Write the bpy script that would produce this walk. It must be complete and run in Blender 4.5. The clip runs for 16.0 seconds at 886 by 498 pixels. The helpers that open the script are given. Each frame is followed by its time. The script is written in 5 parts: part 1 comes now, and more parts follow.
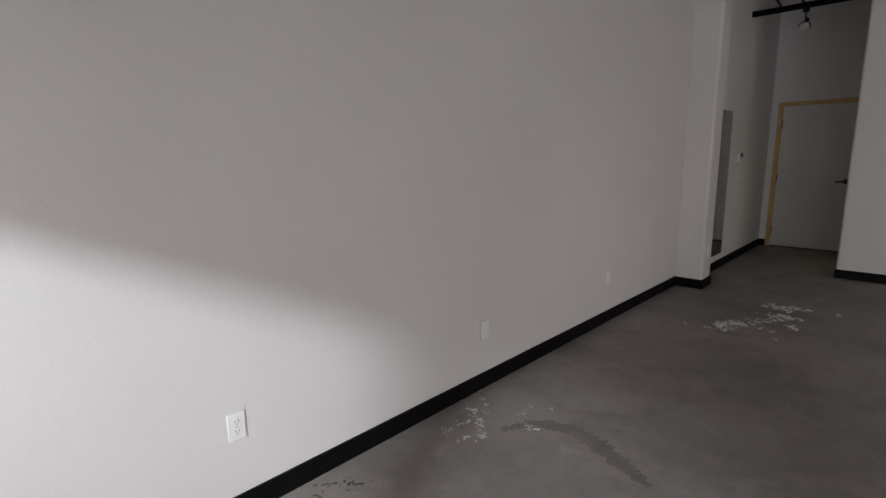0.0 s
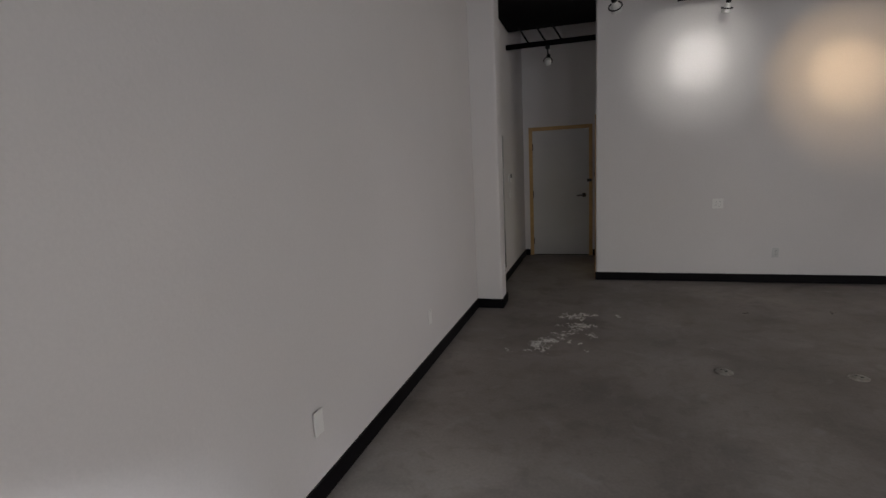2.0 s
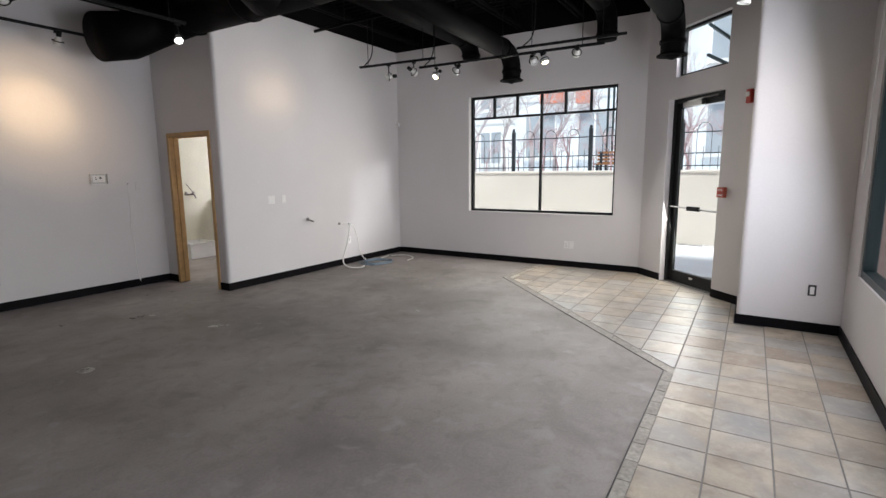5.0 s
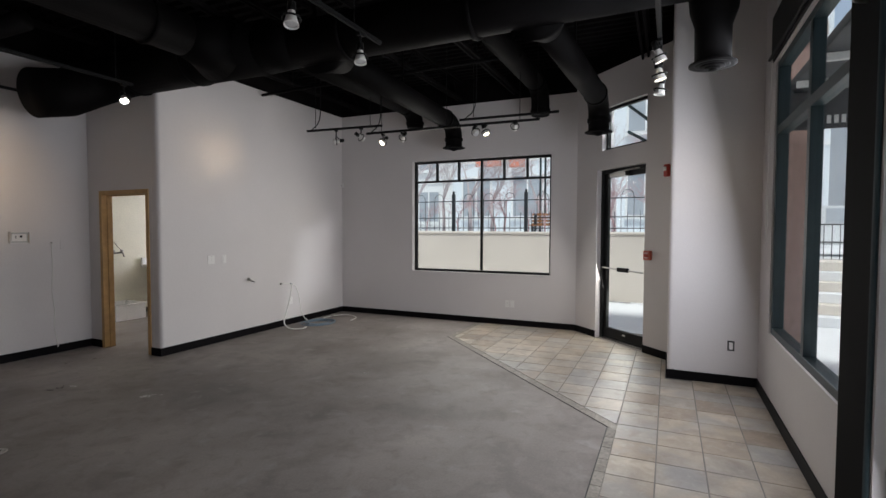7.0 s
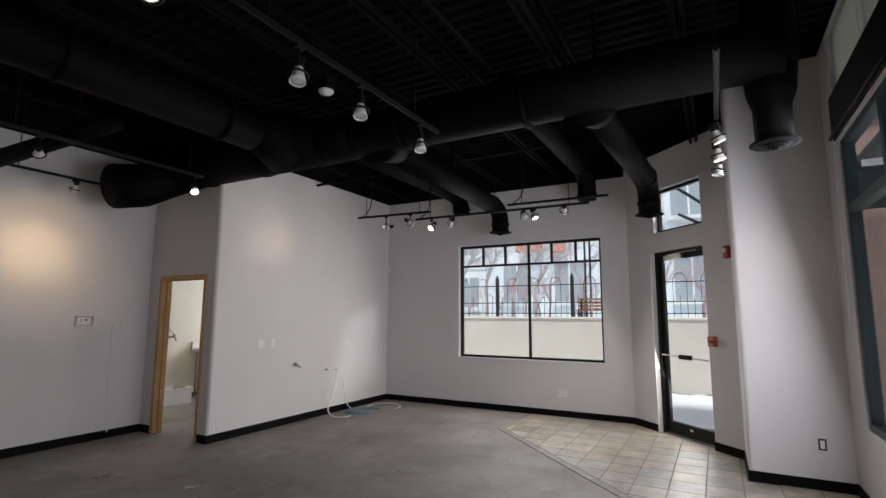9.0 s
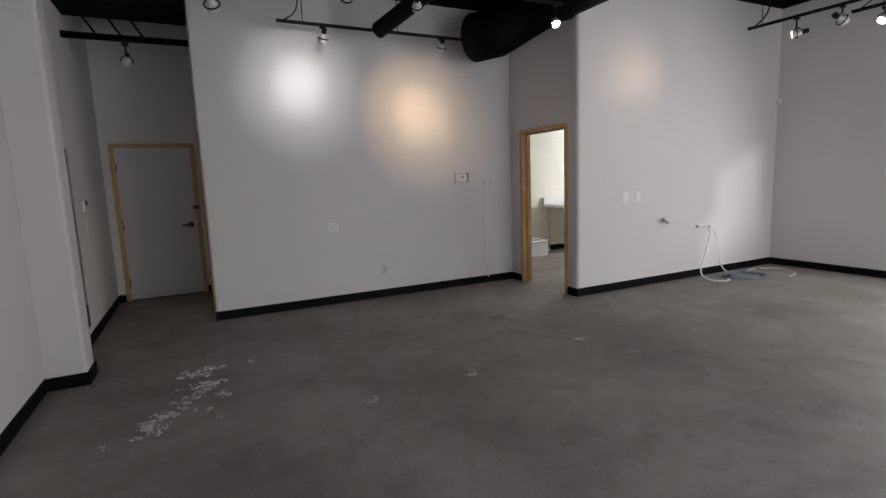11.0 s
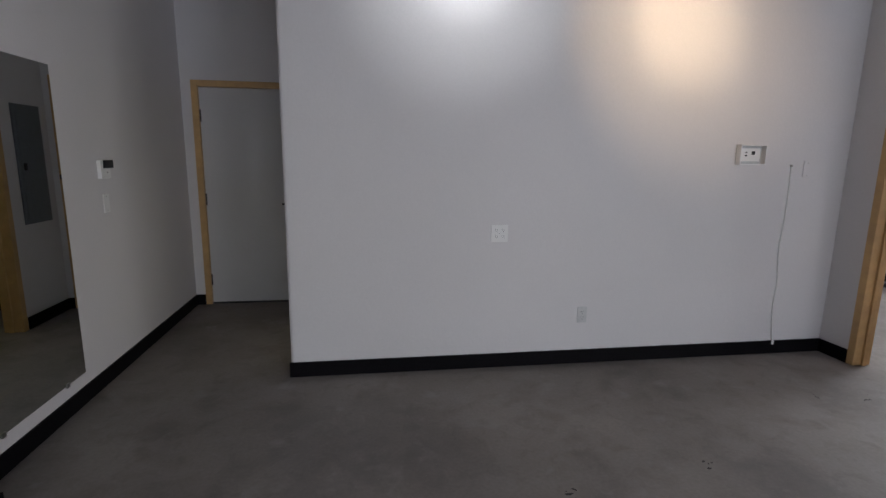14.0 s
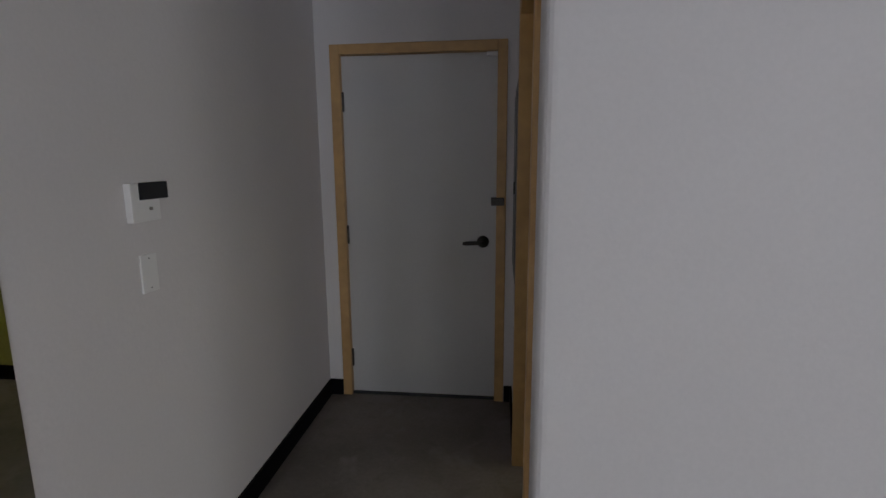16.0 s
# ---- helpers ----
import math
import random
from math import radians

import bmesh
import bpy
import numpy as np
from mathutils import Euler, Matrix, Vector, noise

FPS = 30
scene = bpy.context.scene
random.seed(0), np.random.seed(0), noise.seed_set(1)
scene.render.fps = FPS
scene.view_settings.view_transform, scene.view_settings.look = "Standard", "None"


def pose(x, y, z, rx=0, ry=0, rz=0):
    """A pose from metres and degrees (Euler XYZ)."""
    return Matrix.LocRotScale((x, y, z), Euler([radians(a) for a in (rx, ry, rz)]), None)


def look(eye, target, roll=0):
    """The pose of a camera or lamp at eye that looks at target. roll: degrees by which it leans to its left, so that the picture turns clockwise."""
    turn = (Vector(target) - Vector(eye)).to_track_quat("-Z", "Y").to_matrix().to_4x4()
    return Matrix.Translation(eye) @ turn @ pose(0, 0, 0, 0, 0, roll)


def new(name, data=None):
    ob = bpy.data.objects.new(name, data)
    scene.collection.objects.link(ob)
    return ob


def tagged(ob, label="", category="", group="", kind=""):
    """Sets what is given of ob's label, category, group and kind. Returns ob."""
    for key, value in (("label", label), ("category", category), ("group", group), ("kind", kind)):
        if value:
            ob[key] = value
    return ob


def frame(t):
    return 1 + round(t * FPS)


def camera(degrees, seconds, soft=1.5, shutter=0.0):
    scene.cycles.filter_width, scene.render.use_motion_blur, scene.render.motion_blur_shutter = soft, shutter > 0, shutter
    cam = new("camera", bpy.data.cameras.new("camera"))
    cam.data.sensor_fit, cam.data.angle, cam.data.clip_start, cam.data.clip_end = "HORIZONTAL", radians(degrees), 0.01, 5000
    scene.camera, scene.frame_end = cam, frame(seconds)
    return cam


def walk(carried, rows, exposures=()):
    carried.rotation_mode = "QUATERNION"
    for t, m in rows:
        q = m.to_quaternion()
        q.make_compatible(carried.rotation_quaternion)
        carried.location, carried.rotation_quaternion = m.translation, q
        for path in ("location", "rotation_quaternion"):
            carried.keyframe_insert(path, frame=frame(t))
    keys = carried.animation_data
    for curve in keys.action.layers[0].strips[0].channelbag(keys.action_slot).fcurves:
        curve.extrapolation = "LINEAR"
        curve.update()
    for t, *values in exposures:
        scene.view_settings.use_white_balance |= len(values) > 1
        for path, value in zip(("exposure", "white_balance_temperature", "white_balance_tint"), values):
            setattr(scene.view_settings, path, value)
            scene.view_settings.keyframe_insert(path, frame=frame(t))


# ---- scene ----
cam = camera(83.4, 16.0)
PATH = [
    (0, (0.06, 0.016, 1.448), (-1.311, 1.424, 1.074), -1.0),
    (0.5, (-0.191, 0.117, 1.466), (-1.575, 1.519, 1.123), -2.3),
    (1, (-0.378, 0.192, 1.459), (-1.692, 1.665, 1.135), -1.7),
    (1.5, (-0.526, 0.276, 1.481), (-1.518, 1.984, 1.162), -2.4),
    (2, (-0.576, 0.416, 1.512), (-1.163, 2.301, 1.194), -2.8),
    (2.5, (-0.534, 0.452, 1.533), (-0.628, 2.424, 1.218), -1.8),
    (3, (-0.545, 0.438, 1.53), (-0.112, 2.368, 1.234), -1.2),
    (3.5, (-0.58, 0.37, 1.5), (0.339, 2.124, 1.215), -1.2),
    (4, (-0.587, 0.247, 1.531), (0.71, 1.739, 1.231), -1.4),
    (4.5, (-0.557, -0.043, 1.546), (0.986, 1.191, 1.237), -1.6),
    (5, (-0.601, -0.203, 1.537), (1.08, 0.836, 1.232), -0.5),
    (5.2, (-0.619, -0.228, 1.529), (1.102, 0.744, 1.226), 0.2),
    (7.3, (-0.78, -0.139, 1.62), (1.049, 0.67, 1.607), -0.5),
    (7.5, (-0.787, -0.136, 1.625), (1.039, 0.679, 1.684), -0.5),
    (8, (-0.796, -0.123, 1.635), (1.016, 0.699, 1.837), -0.5),
    (8.5, (-0.79, -0.093, 1.621), (1.001, 0.754, 1.898), 0.0),
    (9, (-0.775, 0.02, 1.581), (0.964, 0.973, 1.844), 0.2),
    (9.5, (-0.718, 0.241, 1.547), (0.868, 1.449, 1.702), 0.4),
    (10, (-0.698, 0.448, 1.531), (0.652, 1.924, 1.529), -0.3),
    (10.2, (-0.697, 0.52, 1.52), (0.549, 2.083, 1.451), -0.7),
    (12.3, (-0.343, 2.111, 1.453), (0.207, 3.992, 1.053), -2.2),
    (12.5, (-0.277, 2.283, 1.459), (0.27, 4.165, 1.06), -1.8),
    (13, (-0.139, 2.761, 1.45), (0.415, 4.639, 1.044), -1.0),
    (13.5, (-0.029, 3.277, 1.431), (0.478, 5.175, 1.056), -0.5),
    (14, (-0.063, 3.818, 1.446), (0.236, 5.762, 1.082), 0.8),
    (14.5, (-0.173, 4.377, 1.44), (-0.052, 6.341, 1.08), 0.5),
    (15, (-0.319, 4.938, 1.451), (-0.346, 6.904, 1.089), 0.6),
    (15.5, (-0.486, 5.424, 1.445), (-0.635, 7.386, 1.089), -0.2),
    (16, (-0.662, 5.923, 1.452), (-0.885, 7.88, 1.104), -0.4),
]
EXPOSURES = [(0.0, -0.36, 6500, 10), (1.5, -0.62, 6500, 10), (3.0, 0.0, 6350, 10), (4.0, 0.26, 6250, 10), (5.0, 0.08, 6250, 10), (7.3, -0.52, 6300, 10), (9.0, -0.38, 6250, 10), (10.0, -0.3, 6300, 10), (12.5, 0.1, 5950, 10), (14.0, 0.16, 5850, 10), (15.0, 0.2, 5700, 10), (16.0, 0.2, 5900, 10)]
walk(cam, [(t, look(eye, target, roll)) for t, eye, target, roll in PATH], EXPOSURES)


# ---------- world and large lights ----------
world = bpy.data.worlds.new("world")
scene.world = world
world.use_nodes = True
wn = world.node_tree.nodes
sky = wn.new("ShaderNodeTexSky")
sky.sky_type = "NISHITA"
sky.sun_disc = False
sky.sun_elevation = radians(38)
sky.sun_rotation = radians(150)
sky.air_density, sky.dust_density = 1.0, 2.5
world.node_tree.links.new(sky.outputs[0], wn["Background"].inputs[0])
wn["Background"].inputs[1].default_value = 0.15

sun_data = bpy.data.lights.new("sun", "SUN")
sun_data.energy, sun_data.angle, sun_data.color = 5.0, radians(10), (1.0, 0.96, 0.9)
sun = new("sun", sun_data)
sun.matrix_world = look((0, 0, 30), (13.5, -0.5, 0))


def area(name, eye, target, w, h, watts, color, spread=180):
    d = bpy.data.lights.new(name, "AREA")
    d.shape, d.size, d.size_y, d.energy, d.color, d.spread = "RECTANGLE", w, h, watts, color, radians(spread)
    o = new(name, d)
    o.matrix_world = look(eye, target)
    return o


def spot(name, eye, target, watts, color, size, blend=1.0, radius=0.04):
    """A track lamp's beam: a bright core within a wide faint halo."""
    for k, (share, wide) in enumerate(((0.55, 0.62), (0.45, 1.25))):
        d = bpy.data.lights.new(name, "SPOT")
        d.energy, d.color, d.spot_size, d.spot_blend, d.shadow_soft_size = watts * share, color, radians(size * wide), blend, radius
        o = new(name, d)
        o.matrix_world = look(eye, target)


XE, YS = 7.22, -0.995
DAY = (1.0, 0.955, 0.985)
area("window_light_east", (XE - 0.22, 2.83, 1.78), (5.5, 2.83, 1.3), 2.3, 1.7, 54, (1.0, 0.95, 0.87), 178)
area("window_light_exit", (6.68, 0.7, 1.3), (5.7, 1.68, 0.9), 0.85, 2.1, 33, (1.0, 0.95, 0.87), 178)
area("window_light_front", (3.5, YS + 0.18, 1.9), (3.48, 1.0, 1.55), 1.8, 2.1, 82, (0.94, 0.945, 1.0), 178)
area("window_light_entry", (1.45, YS + 0.14, 1.4), (1.4, 1.0, 1.0), 0.9, 2.3, 20, (0.96, 0.95, 1.0), 178)
# Added fill in an unseen low window, to brighten the nearby floor and wall.
area("window_fill_low", (-1.03, YS + 0.12, 1.32), (-0.98, 0.5, 0.95), 1.1, 1.0, 7, (0.94, 0.95, 1.0), 178)
area("window_light_sink", (XE - 0.1, 8.0, 1.85), (5.0, 8.0, 1.5), 1.3, 1.7, 62, DAY, 178)
# Added outdoor lamps throw the west wall's bright patch and the middle wall's streak.
area("patch_lamp_front", (2.0, -6.0, 4.3), (-1.75, 0.4, 0.75), 0.6, 0.5, 54, (0.86, 0.92, 1.0), 44)
area("streak_lamp_exit", (6.68, -2.9, 4.35), (6.74, 5.6, 0.75), 0.22, 0.22, 14, (0.92, 0.95, 1.0), 40)
spot("spot_white", (0.575, 5.135, 2.945), (0.54, 7.02, 2.6), 145, (1.0, 0.97, 0.92), 40)
spot("spot_warm_back", (1.21, 5.14, 2.935), (2.02, 7.02, 2.3), 215, (1.0, 0.7, 0.4), 40)
spot("spot_warm_mid", (5.29, 4.41, 2.885), (4.24, 5.617, 2.63), 38, (1.0, 0.74, 0.46), 42)
spot("spot_column", (3.9, -0.12, 2.7), (5.095, -0.35, 2.0), 11, (1.0, 0.8, 0.55), 60)
# Added fill for the yellow side room, whose own light source is unseen.
area("side_room_fill", (1.0, 7.95, 2.93), (1.0, 7.95, 0), 0.5, 0.3, 1.5, (1.0, 0.95, 0.8))
spot("spot_near", (0.27, 1.89, 2.87), (-0.6, 0.4, 1.2), 9, (1.0, 0.8, 0.55), 50)


# ---------- materials ----------
def mat(name, color, rough=0.5, metal=0.0, grain=(40, 0.06), blotch=(1.5, 0.08), bump=0.0, bump_scale=120,
        random_value=0.0, coat=0.0, spec=0.5):
    """A principled material with fine grain, broad blotches and relief, all at real-world size."""
    m = bpy.data.materials.new(name)
    m.use_nodes = True
    nt = m.node_tree
    n, l = nt.nodes, nt.links
    b = n["Principled BSDF"]
    co = n.new("ShaderNodeTexCoord")
    geo = n.new("ShaderNodeNewGeometry")
    rgb = n.new("ShaderNodeRGB")
    rgb.outputs[0].default_value = (*color, 1)
    last = rgb.outputs[0]
    for k, (scale, amount) in enumerate((grain, blotch)):
        if not amount:
            continue
        t = n.new("ShaderNodeTexNoise")
        t.inputs["Scale"].default_value = scale
        t.inputs["Detail"].default_value = 5
        l.new(geo.outputs["Position"], t.inputs["Vector"])
        r = n.new("ShaderNodeMapRange")
        r.inputs["From Min"].default_value, r.inputs["From Max"].default_value = 0.3, 0.7
        r.inputs["To Min"].default_value, r.inputs["To Max"].default_value = 1 - amount, 1 + amount
        l.new(t.outputs["Fac"], r.inputs["Value"])
        hsv = n.new("ShaderNodeHueSaturation")
        l.new(r.outputs[0], hsv.inputs["Value"])
        l.new(last, hsv.inputs["Color"])
        last = hsv.outputs[0]
    if random_value:
        info = n.new("ShaderNodeObjectInfo")
        r = n.new("ShaderNodeMapRange")
        r.inputs["To Min"].default_value, r.inputs["To Max"].default_value = 1 - random_value, 1 + random_value
        l.new(info.outputs["Random"], r.inputs["Value"])
        hsv = n.new("ShaderNodeHueSaturation")
        l.new(r.outputs[0], hsv.inputs["Value"])
        l.new(last, hsv.inputs["Color"])
        last = hsv.outputs[0]
    l.new(last, b.inputs["Base Color"])
    b.inputs["Roughness"].default_value = rough
    b.inputs["Metallic"].default_value = metal
    b.inputs["Coat Weight"].default_value = coat
    b.inputs["Specular IOR Level"].default_value = spec
    if bump:
        t = n.new("ShaderNodeTexNoise")
        t.inputs["Scale"].default_value = bump_scale
        t.inputs["Detail"].default_value = 3
        l.new(geo.outputs["Position"], t.inputs["Vector"])
        bp = n.new("ShaderNodeBump")
        bp.inputs["Strength"].default_value = bump
        bp.inputs["Distance"].default_value = 0.004
        l.new(t.outputs["Fac"], bp.inputs["Height"])
        l.new(bp.outputs[0], b.inputs["Normal"])
    return m


def glow(name, color, strength):
    m = bpy.data.materials.new(name)
    m.use_nodes = True
    b = m.node_tree.nodes["Principled BSDF"]
    b.inputs["Base Color"].default_value = (*color, 1)
    b.inputs["Emission Color"].default_value = (*color, 1)
    b.inputs["Emission Strength"].default_value = strength
    return m


def glass_material(name, tint=(0.94, 0.97, 0.96), gloss=0.08):
    """Thin window glass: clear, with a faint mirror gloss."""
    m = bpy.data.materials.new(name)
    m.use_nodes = True
    nt = m.node_tree
    nt.nodes.remove(nt.nodes["Principled BSDF"])
    a, g, mix = nt.nodes.new("ShaderNodeBsdfTransparent"), nt.nodes.new("ShaderNodeBsdfGlossy"), nt.nodes.new("ShaderNodeMixShader")
    a.inputs[0].default_value = (*tint, 1)
    g.inputs["Roughness"].default_value = 0.02
    fr = nt.nodes.new("ShaderNodeLayerWeight")
    fr.inputs[0].default_value = 0.5
    pw, sc = nt.nodes.new("ShaderNodeMath"), nt.nodes.new("ShaderNodeMath")
    pw.operation, sc.operation = "POWER", "MULTIPLY"
    pw.inputs[1].default_value, sc.inputs[1].default_value = 4.0, 0.22
    nt.links.new(fr.outputs["Facing"], pw.inputs[0])
    nt.links.new(pw.outputs[0], sc.inputs[0])
    nt.links.new(sc.outputs[0], mix.inputs[0])
    nt.links.new(a.outputs[0], mix.inputs[1])
    nt.links.new(g.outputs[0], mix.inputs[2])
    nt.links.new(mix.outputs[0], nt.nodes["Material Output"].inputs[0])
    return m


def concrete_material():
    """Worn sealed concrete: grey-brown, clouded at several scales, with pale scuffs and dark stains."""
    m = mat("sealed_concrete", (0.25, 0.221, 0.203), 0.42, grain=(55, 0.07), blotch=(0.9, 0.27), bump=0.12, bump_scale=60)
    n, l = m.node_tree.nodes, m.node_tree.links
    b = n["Principled BSDF"]
    prev = b.inputs["Base Color"].links[0].from_socket
    geo = n.new("ShaderNodeNewGeometry")
    for scale, lo, hi, color, amount in ((2.6, 0.5, 0.76, (0.125, 0.108, 0.098, 1), 0.55), (4.2, 0.60, 0.74, (0.34, 0.315, 0.295, 1), 0.5),
                                         (9.0, 0.52, 0.7, (0.135, 0.12, 0.11, 1), 0.3), (14.0, 0.62, 0.74, (0.3, 0.28, 0.265, 1), 0.3), (120.0, 0.68, 0.74, (0.4, 0.38, 0.36, 1), 0.35)):
        t = n.new("ShaderNodeTexNoise")
        t.inputs["Scale"].default_value, t.inputs["Detail"].default_value, t.inputs["Distortion"].default_value = scale, 6, 0.6
        l.new(geo.outputs["Position"], t.inputs["Vector"])
        r = n.new("ShaderNodeMapRange")
        r.inputs["From Min"].default_value, r.inputs["From Max"].default_value = lo, hi
        r.inputs["To Max"].default_value = amount
        l.new(t.outputs["Fac"], r.inputs["Value"])
        mx = n.new("ShaderNodeMix")
        mx.data_type = "RGBA"
        l.new(r.outputs[0], mx.inputs[0])
        l.new(prev, mx.inputs[6])
        mx.inputs[7].default_value = color
        prev = mx.outputs[2]
    l.new(prev, b.inputs["Base Color"])
    t = n.new("ShaderNodeTexNoise")
    t.inputs["Scale"].default_value, t.inputs["Detail"].default_value = 3.0, 6
    l.new(geo.outputs["Position"], t.inputs["Vector"])
    r = n.new("ShaderNodeMapRange")
    r.inputs["To Min"].default_value, r.inputs["To Max"].default_value = 0.48, 0.72
    b.inputs["Specular IOR Level"].default_value = 0.35
    l.new(t.outputs["Fac"], r.inputs["Value"])
    l.new(r.outputs[0], b.inputs["Roughness"])
    return m


def tile_material():
    """Slate-look ceramic: cream, tan and blue-grey from tile to tile, clouded within each one."""
    m = mat("slate_tile", (0.4, 0.36, 0.3), 0.38, grain=(60, 0.06), blotch=(4, 0.24), bump=0.12, bump_scale=35)
    n, l = m.node_tree.nodes, m.node_tree.links
    b = n["Principled BSDF"]
    info = n.new("ShaderNodeObjectInfo")
    ramp = n.new("ShaderNodeValToRGB")
    ramp.color_ramp.elements[0].color = (0.26, 0.205, 0.15, 1)
    ramp.color_ramp.elements[1].color = (0.44, 0.39, 0.32, 1)
    for p, c in ((0.25, (0.37, 0.315, 0.245, 1)), (0.5, (0.3, 0.285, 0.262, 1)), (0.75, (0.36, 0.3, 0.225, 1))):
        ramp.color_ramp.elements.new(p).color = c
    l.new(info.outputs["Random"], ramp.inputs[0])
    rgb = [x for x in n if x.type == "RGB"][0]
    for link in list(rgb.outputs[0].links):
        l.new(ramp.outputs[0], link.to_socket)
    geo = n.new("ShaderNodeNewGeometry")
    prev = b.inputs["Base Color"].links[0].from_socket
    for scale, lo, hi, color, amount in ((5.5, 0.5, 0.72, (0.2, 0.15, 0.11, 1), 0.55), (2.3, 0.5, 0.68, (0.27, 0.27, 0.27, 1), 0.5), (17.0, 0.55, 0.7, (0.45, 0.41, 0.35, 1), 0.3)):
        t = n.new("ShaderNodeTexNoise")
        t.inputs["Scale"].default_value, t.inputs["Detail"].default_value, t.inputs["Distortion"].default_value = scale, 5, 0.8
        l.new(geo.outputs["Position"], t.inputs["Vector"])
        r = n.new("ShaderNodeMapRange")
        r.inputs["From Min"].default_value, r.inputs["From Max"].default_value, r.inputs["To Max"].default_value = lo, hi, amount
        l.new(t.outputs["Fac"], r.inputs["Value"])
        mx = n.new("ShaderNodeMix")
        mx.data_type = "RGBA"
        l.new(r.outputs[0], mx.inputs[0])
        l.new(prev, mx.inputs[6])
        mx.inputs[7].default_value = color
        prev = mx.outputs[2]
    l.new(prev, b.inputs["Base Color"])
    return m


def mirror_material():
    m = bpy.data.materials.new("mirror_silver")
    m.use_nodes = True
    b = m.node_tree.nodes["Principled BSDF"]
    b.inputs["Base Color"].default_value = (0.82, 0.86, 0.85, 1)
    b.inputs["Metallic"].default_value, b.inputs["Roughness"].default_value = 1.0, 0.01
    return m


def blind_material():
    """Thin pale slats that let some daylight through."""
    m = mat("white_blind", (0.6, 0.61, 0.58), 0.5)
    n, l = m.node_tree.nodes, m.node_tree.links
    tr, mix = n.new("ShaderNodeBsdfTranslucent"), n.new("ShaderNodeMixShader")
    tr.inputs[0].default_value = (0.75, 0.76, 0.68, 1)
    mix.inputs[0].default_value = 0.5
    l.new(n["Principled BSDF"].outputs[0], mix.inputs[1])
    l.new(tr.outputs[0], mix.inputs[2])
    l.new(mix.outputs[0], n["Material Output"].inputs[0])
    return m


def leafless(name, color):
    return mat(name, color, 0.85, grain=(30, 0.2))


M_WALL = mat("white_wall_paint", (0.67, 0.637, 0.628), 0.62, grain=(90, 0.018), blotch=(0.8, 0.035), bump=0.26, bump_scale=34)
M_YELLOW = mat("yellow_wall_paint", (0.62, 0.6, 0.2), 0.6, bump=0.2, bump_scale=70)
M_CREAM = mat("cream_wall_paint", (0.74, 0.72, 0.6), 0.6, bump=0.2, bump_scale=70)
M_CONC = concrete_material()
M_BLACK = mat("black_ceiling_paint", (0.005, 0.0042, 0.0044), 0.9, grain=(30, 0.2), blotch=(2, 0.2), spec=0.08)
M_DUCT = mat("black_painted_duct", (0.0027, 0.0023, 0.0024), 0.65, grain=(60, 0.15), blotch=(2.5, 0.25), bump=0.1, bump_scale=8, spec=0.06)
M_TRACK = mat("black_track_metal", (0.005, 0.005, 0.005), 0.55, spec=0.18)
M_BASE = mat("black_rubber_base", (0.0045, 0.0038, 0.0048), 0.55, grain=(60, 0.2), blotch=(3, 0.25), bump=0.06, bump_scale=20, spec=0.1)
M_WOOD = mat("maple_casing", (0.52, 0.32, 0.13), 0.45, grain=(14, 0.1), blotch=(3, 0.12), bump=0.05)
M_DOOR = mat("white_door_paint", (0.6, 0.584, 0.578), 0.45, grain=(60, 0.015), blotch=(1.5, 0.04))
M_PLATE = mat("white_plastic_plate", (0.785, 0.765, 0.745), 0.4, grain=(60, 0.01), blotch=(4, 0.02))
M_SLOT = mat("dark_slot", (0.03, 0.03, 0.03), 0.6)
M_CHROME = mat("satin_metal", (0.36, 0.35, 0.33), 0.32, metal=1.0, grain=(80, 0.05))
M_HANDLE = mat("dark_bronze_handle", (0.07, 0.063, 0.055), 0.4, metal=0.9, grain=(80, 0.1))
M_BRONZE = mat("dark_bronze_frame", (0.009, 0.0095, 0.01), 0.5, grain=(60, 0.1), blotch=(3, 0.1), spec=0.25)
M_TEAL = mat("teal_grey_frame", (0.013, 0.028, 0.033), 0.45, grain=(60, 0.08), blotch=(3, 0.08))
M_POST = mat("black_matt_steel", (0.005, 0.005, 0.0055), 0.85, grain=(60, 0.1), blotch=(3, 0.1), spec=0.08)
M_GLASS = glass_material("window_glass")
M_MIRROR = mirror_material()
M_TILE = tile_material()
M_GROUT = mat("grey_grout", (0.2, 0.185, 0.165), 0.85, bump=0.2)
M_BORDER = mat("stone_border", (0.26, 0.235, 0.2), 0.6, grain=(38, 0.25), blotch=(7, 0.2), bump=0.35, bump_scale=45, random_value=0.12)
M_STEELTRIM = mat("dark_edge_strip", (0.035, 0.032, 0.03), 0.5)
M_RED = mat("red_plastic", (0.42, 0.035, 0.02), 0.4)
M_REDPALE = mat("faded_red_alarm", (0.5, 0.12, 0.08), 0.45)
M_SINK = mat("white_sink_enamel", (0.78, 0.78, 0.76), 0.25)
M_GALV = mat("galvanised_leg", (0.42, 0.43, 0.44), 0.4, metal=0.8)
M_BLUEHOSE = mat("blue_grey_cable", (0.17, 0.23, 0.29), 0.5)
M_WHITEHOSE = mat("pale_cable", (0.78, 0.77, 0.73), 0.5)
M_DARKPLASTIC = mat("dark_plastic", (0.02, 0.02, 0.022), 0.4)
M_PLASTER = mat("dried_plaster", (0.6, 0.575, 0.545), 0.9, grain=(60, 0.2), bump=0.4)
M_STAIN = mat("floor_stain", (0.15, 0.128, 0.112), 0.45, grain=(60, 0.2), blotch=(4, 0.2))
M_BRASS = mat("dull_brass", (0.36, 0.335, 0.3), 0.5, metal=0.5, blotch=(20, 0.3))
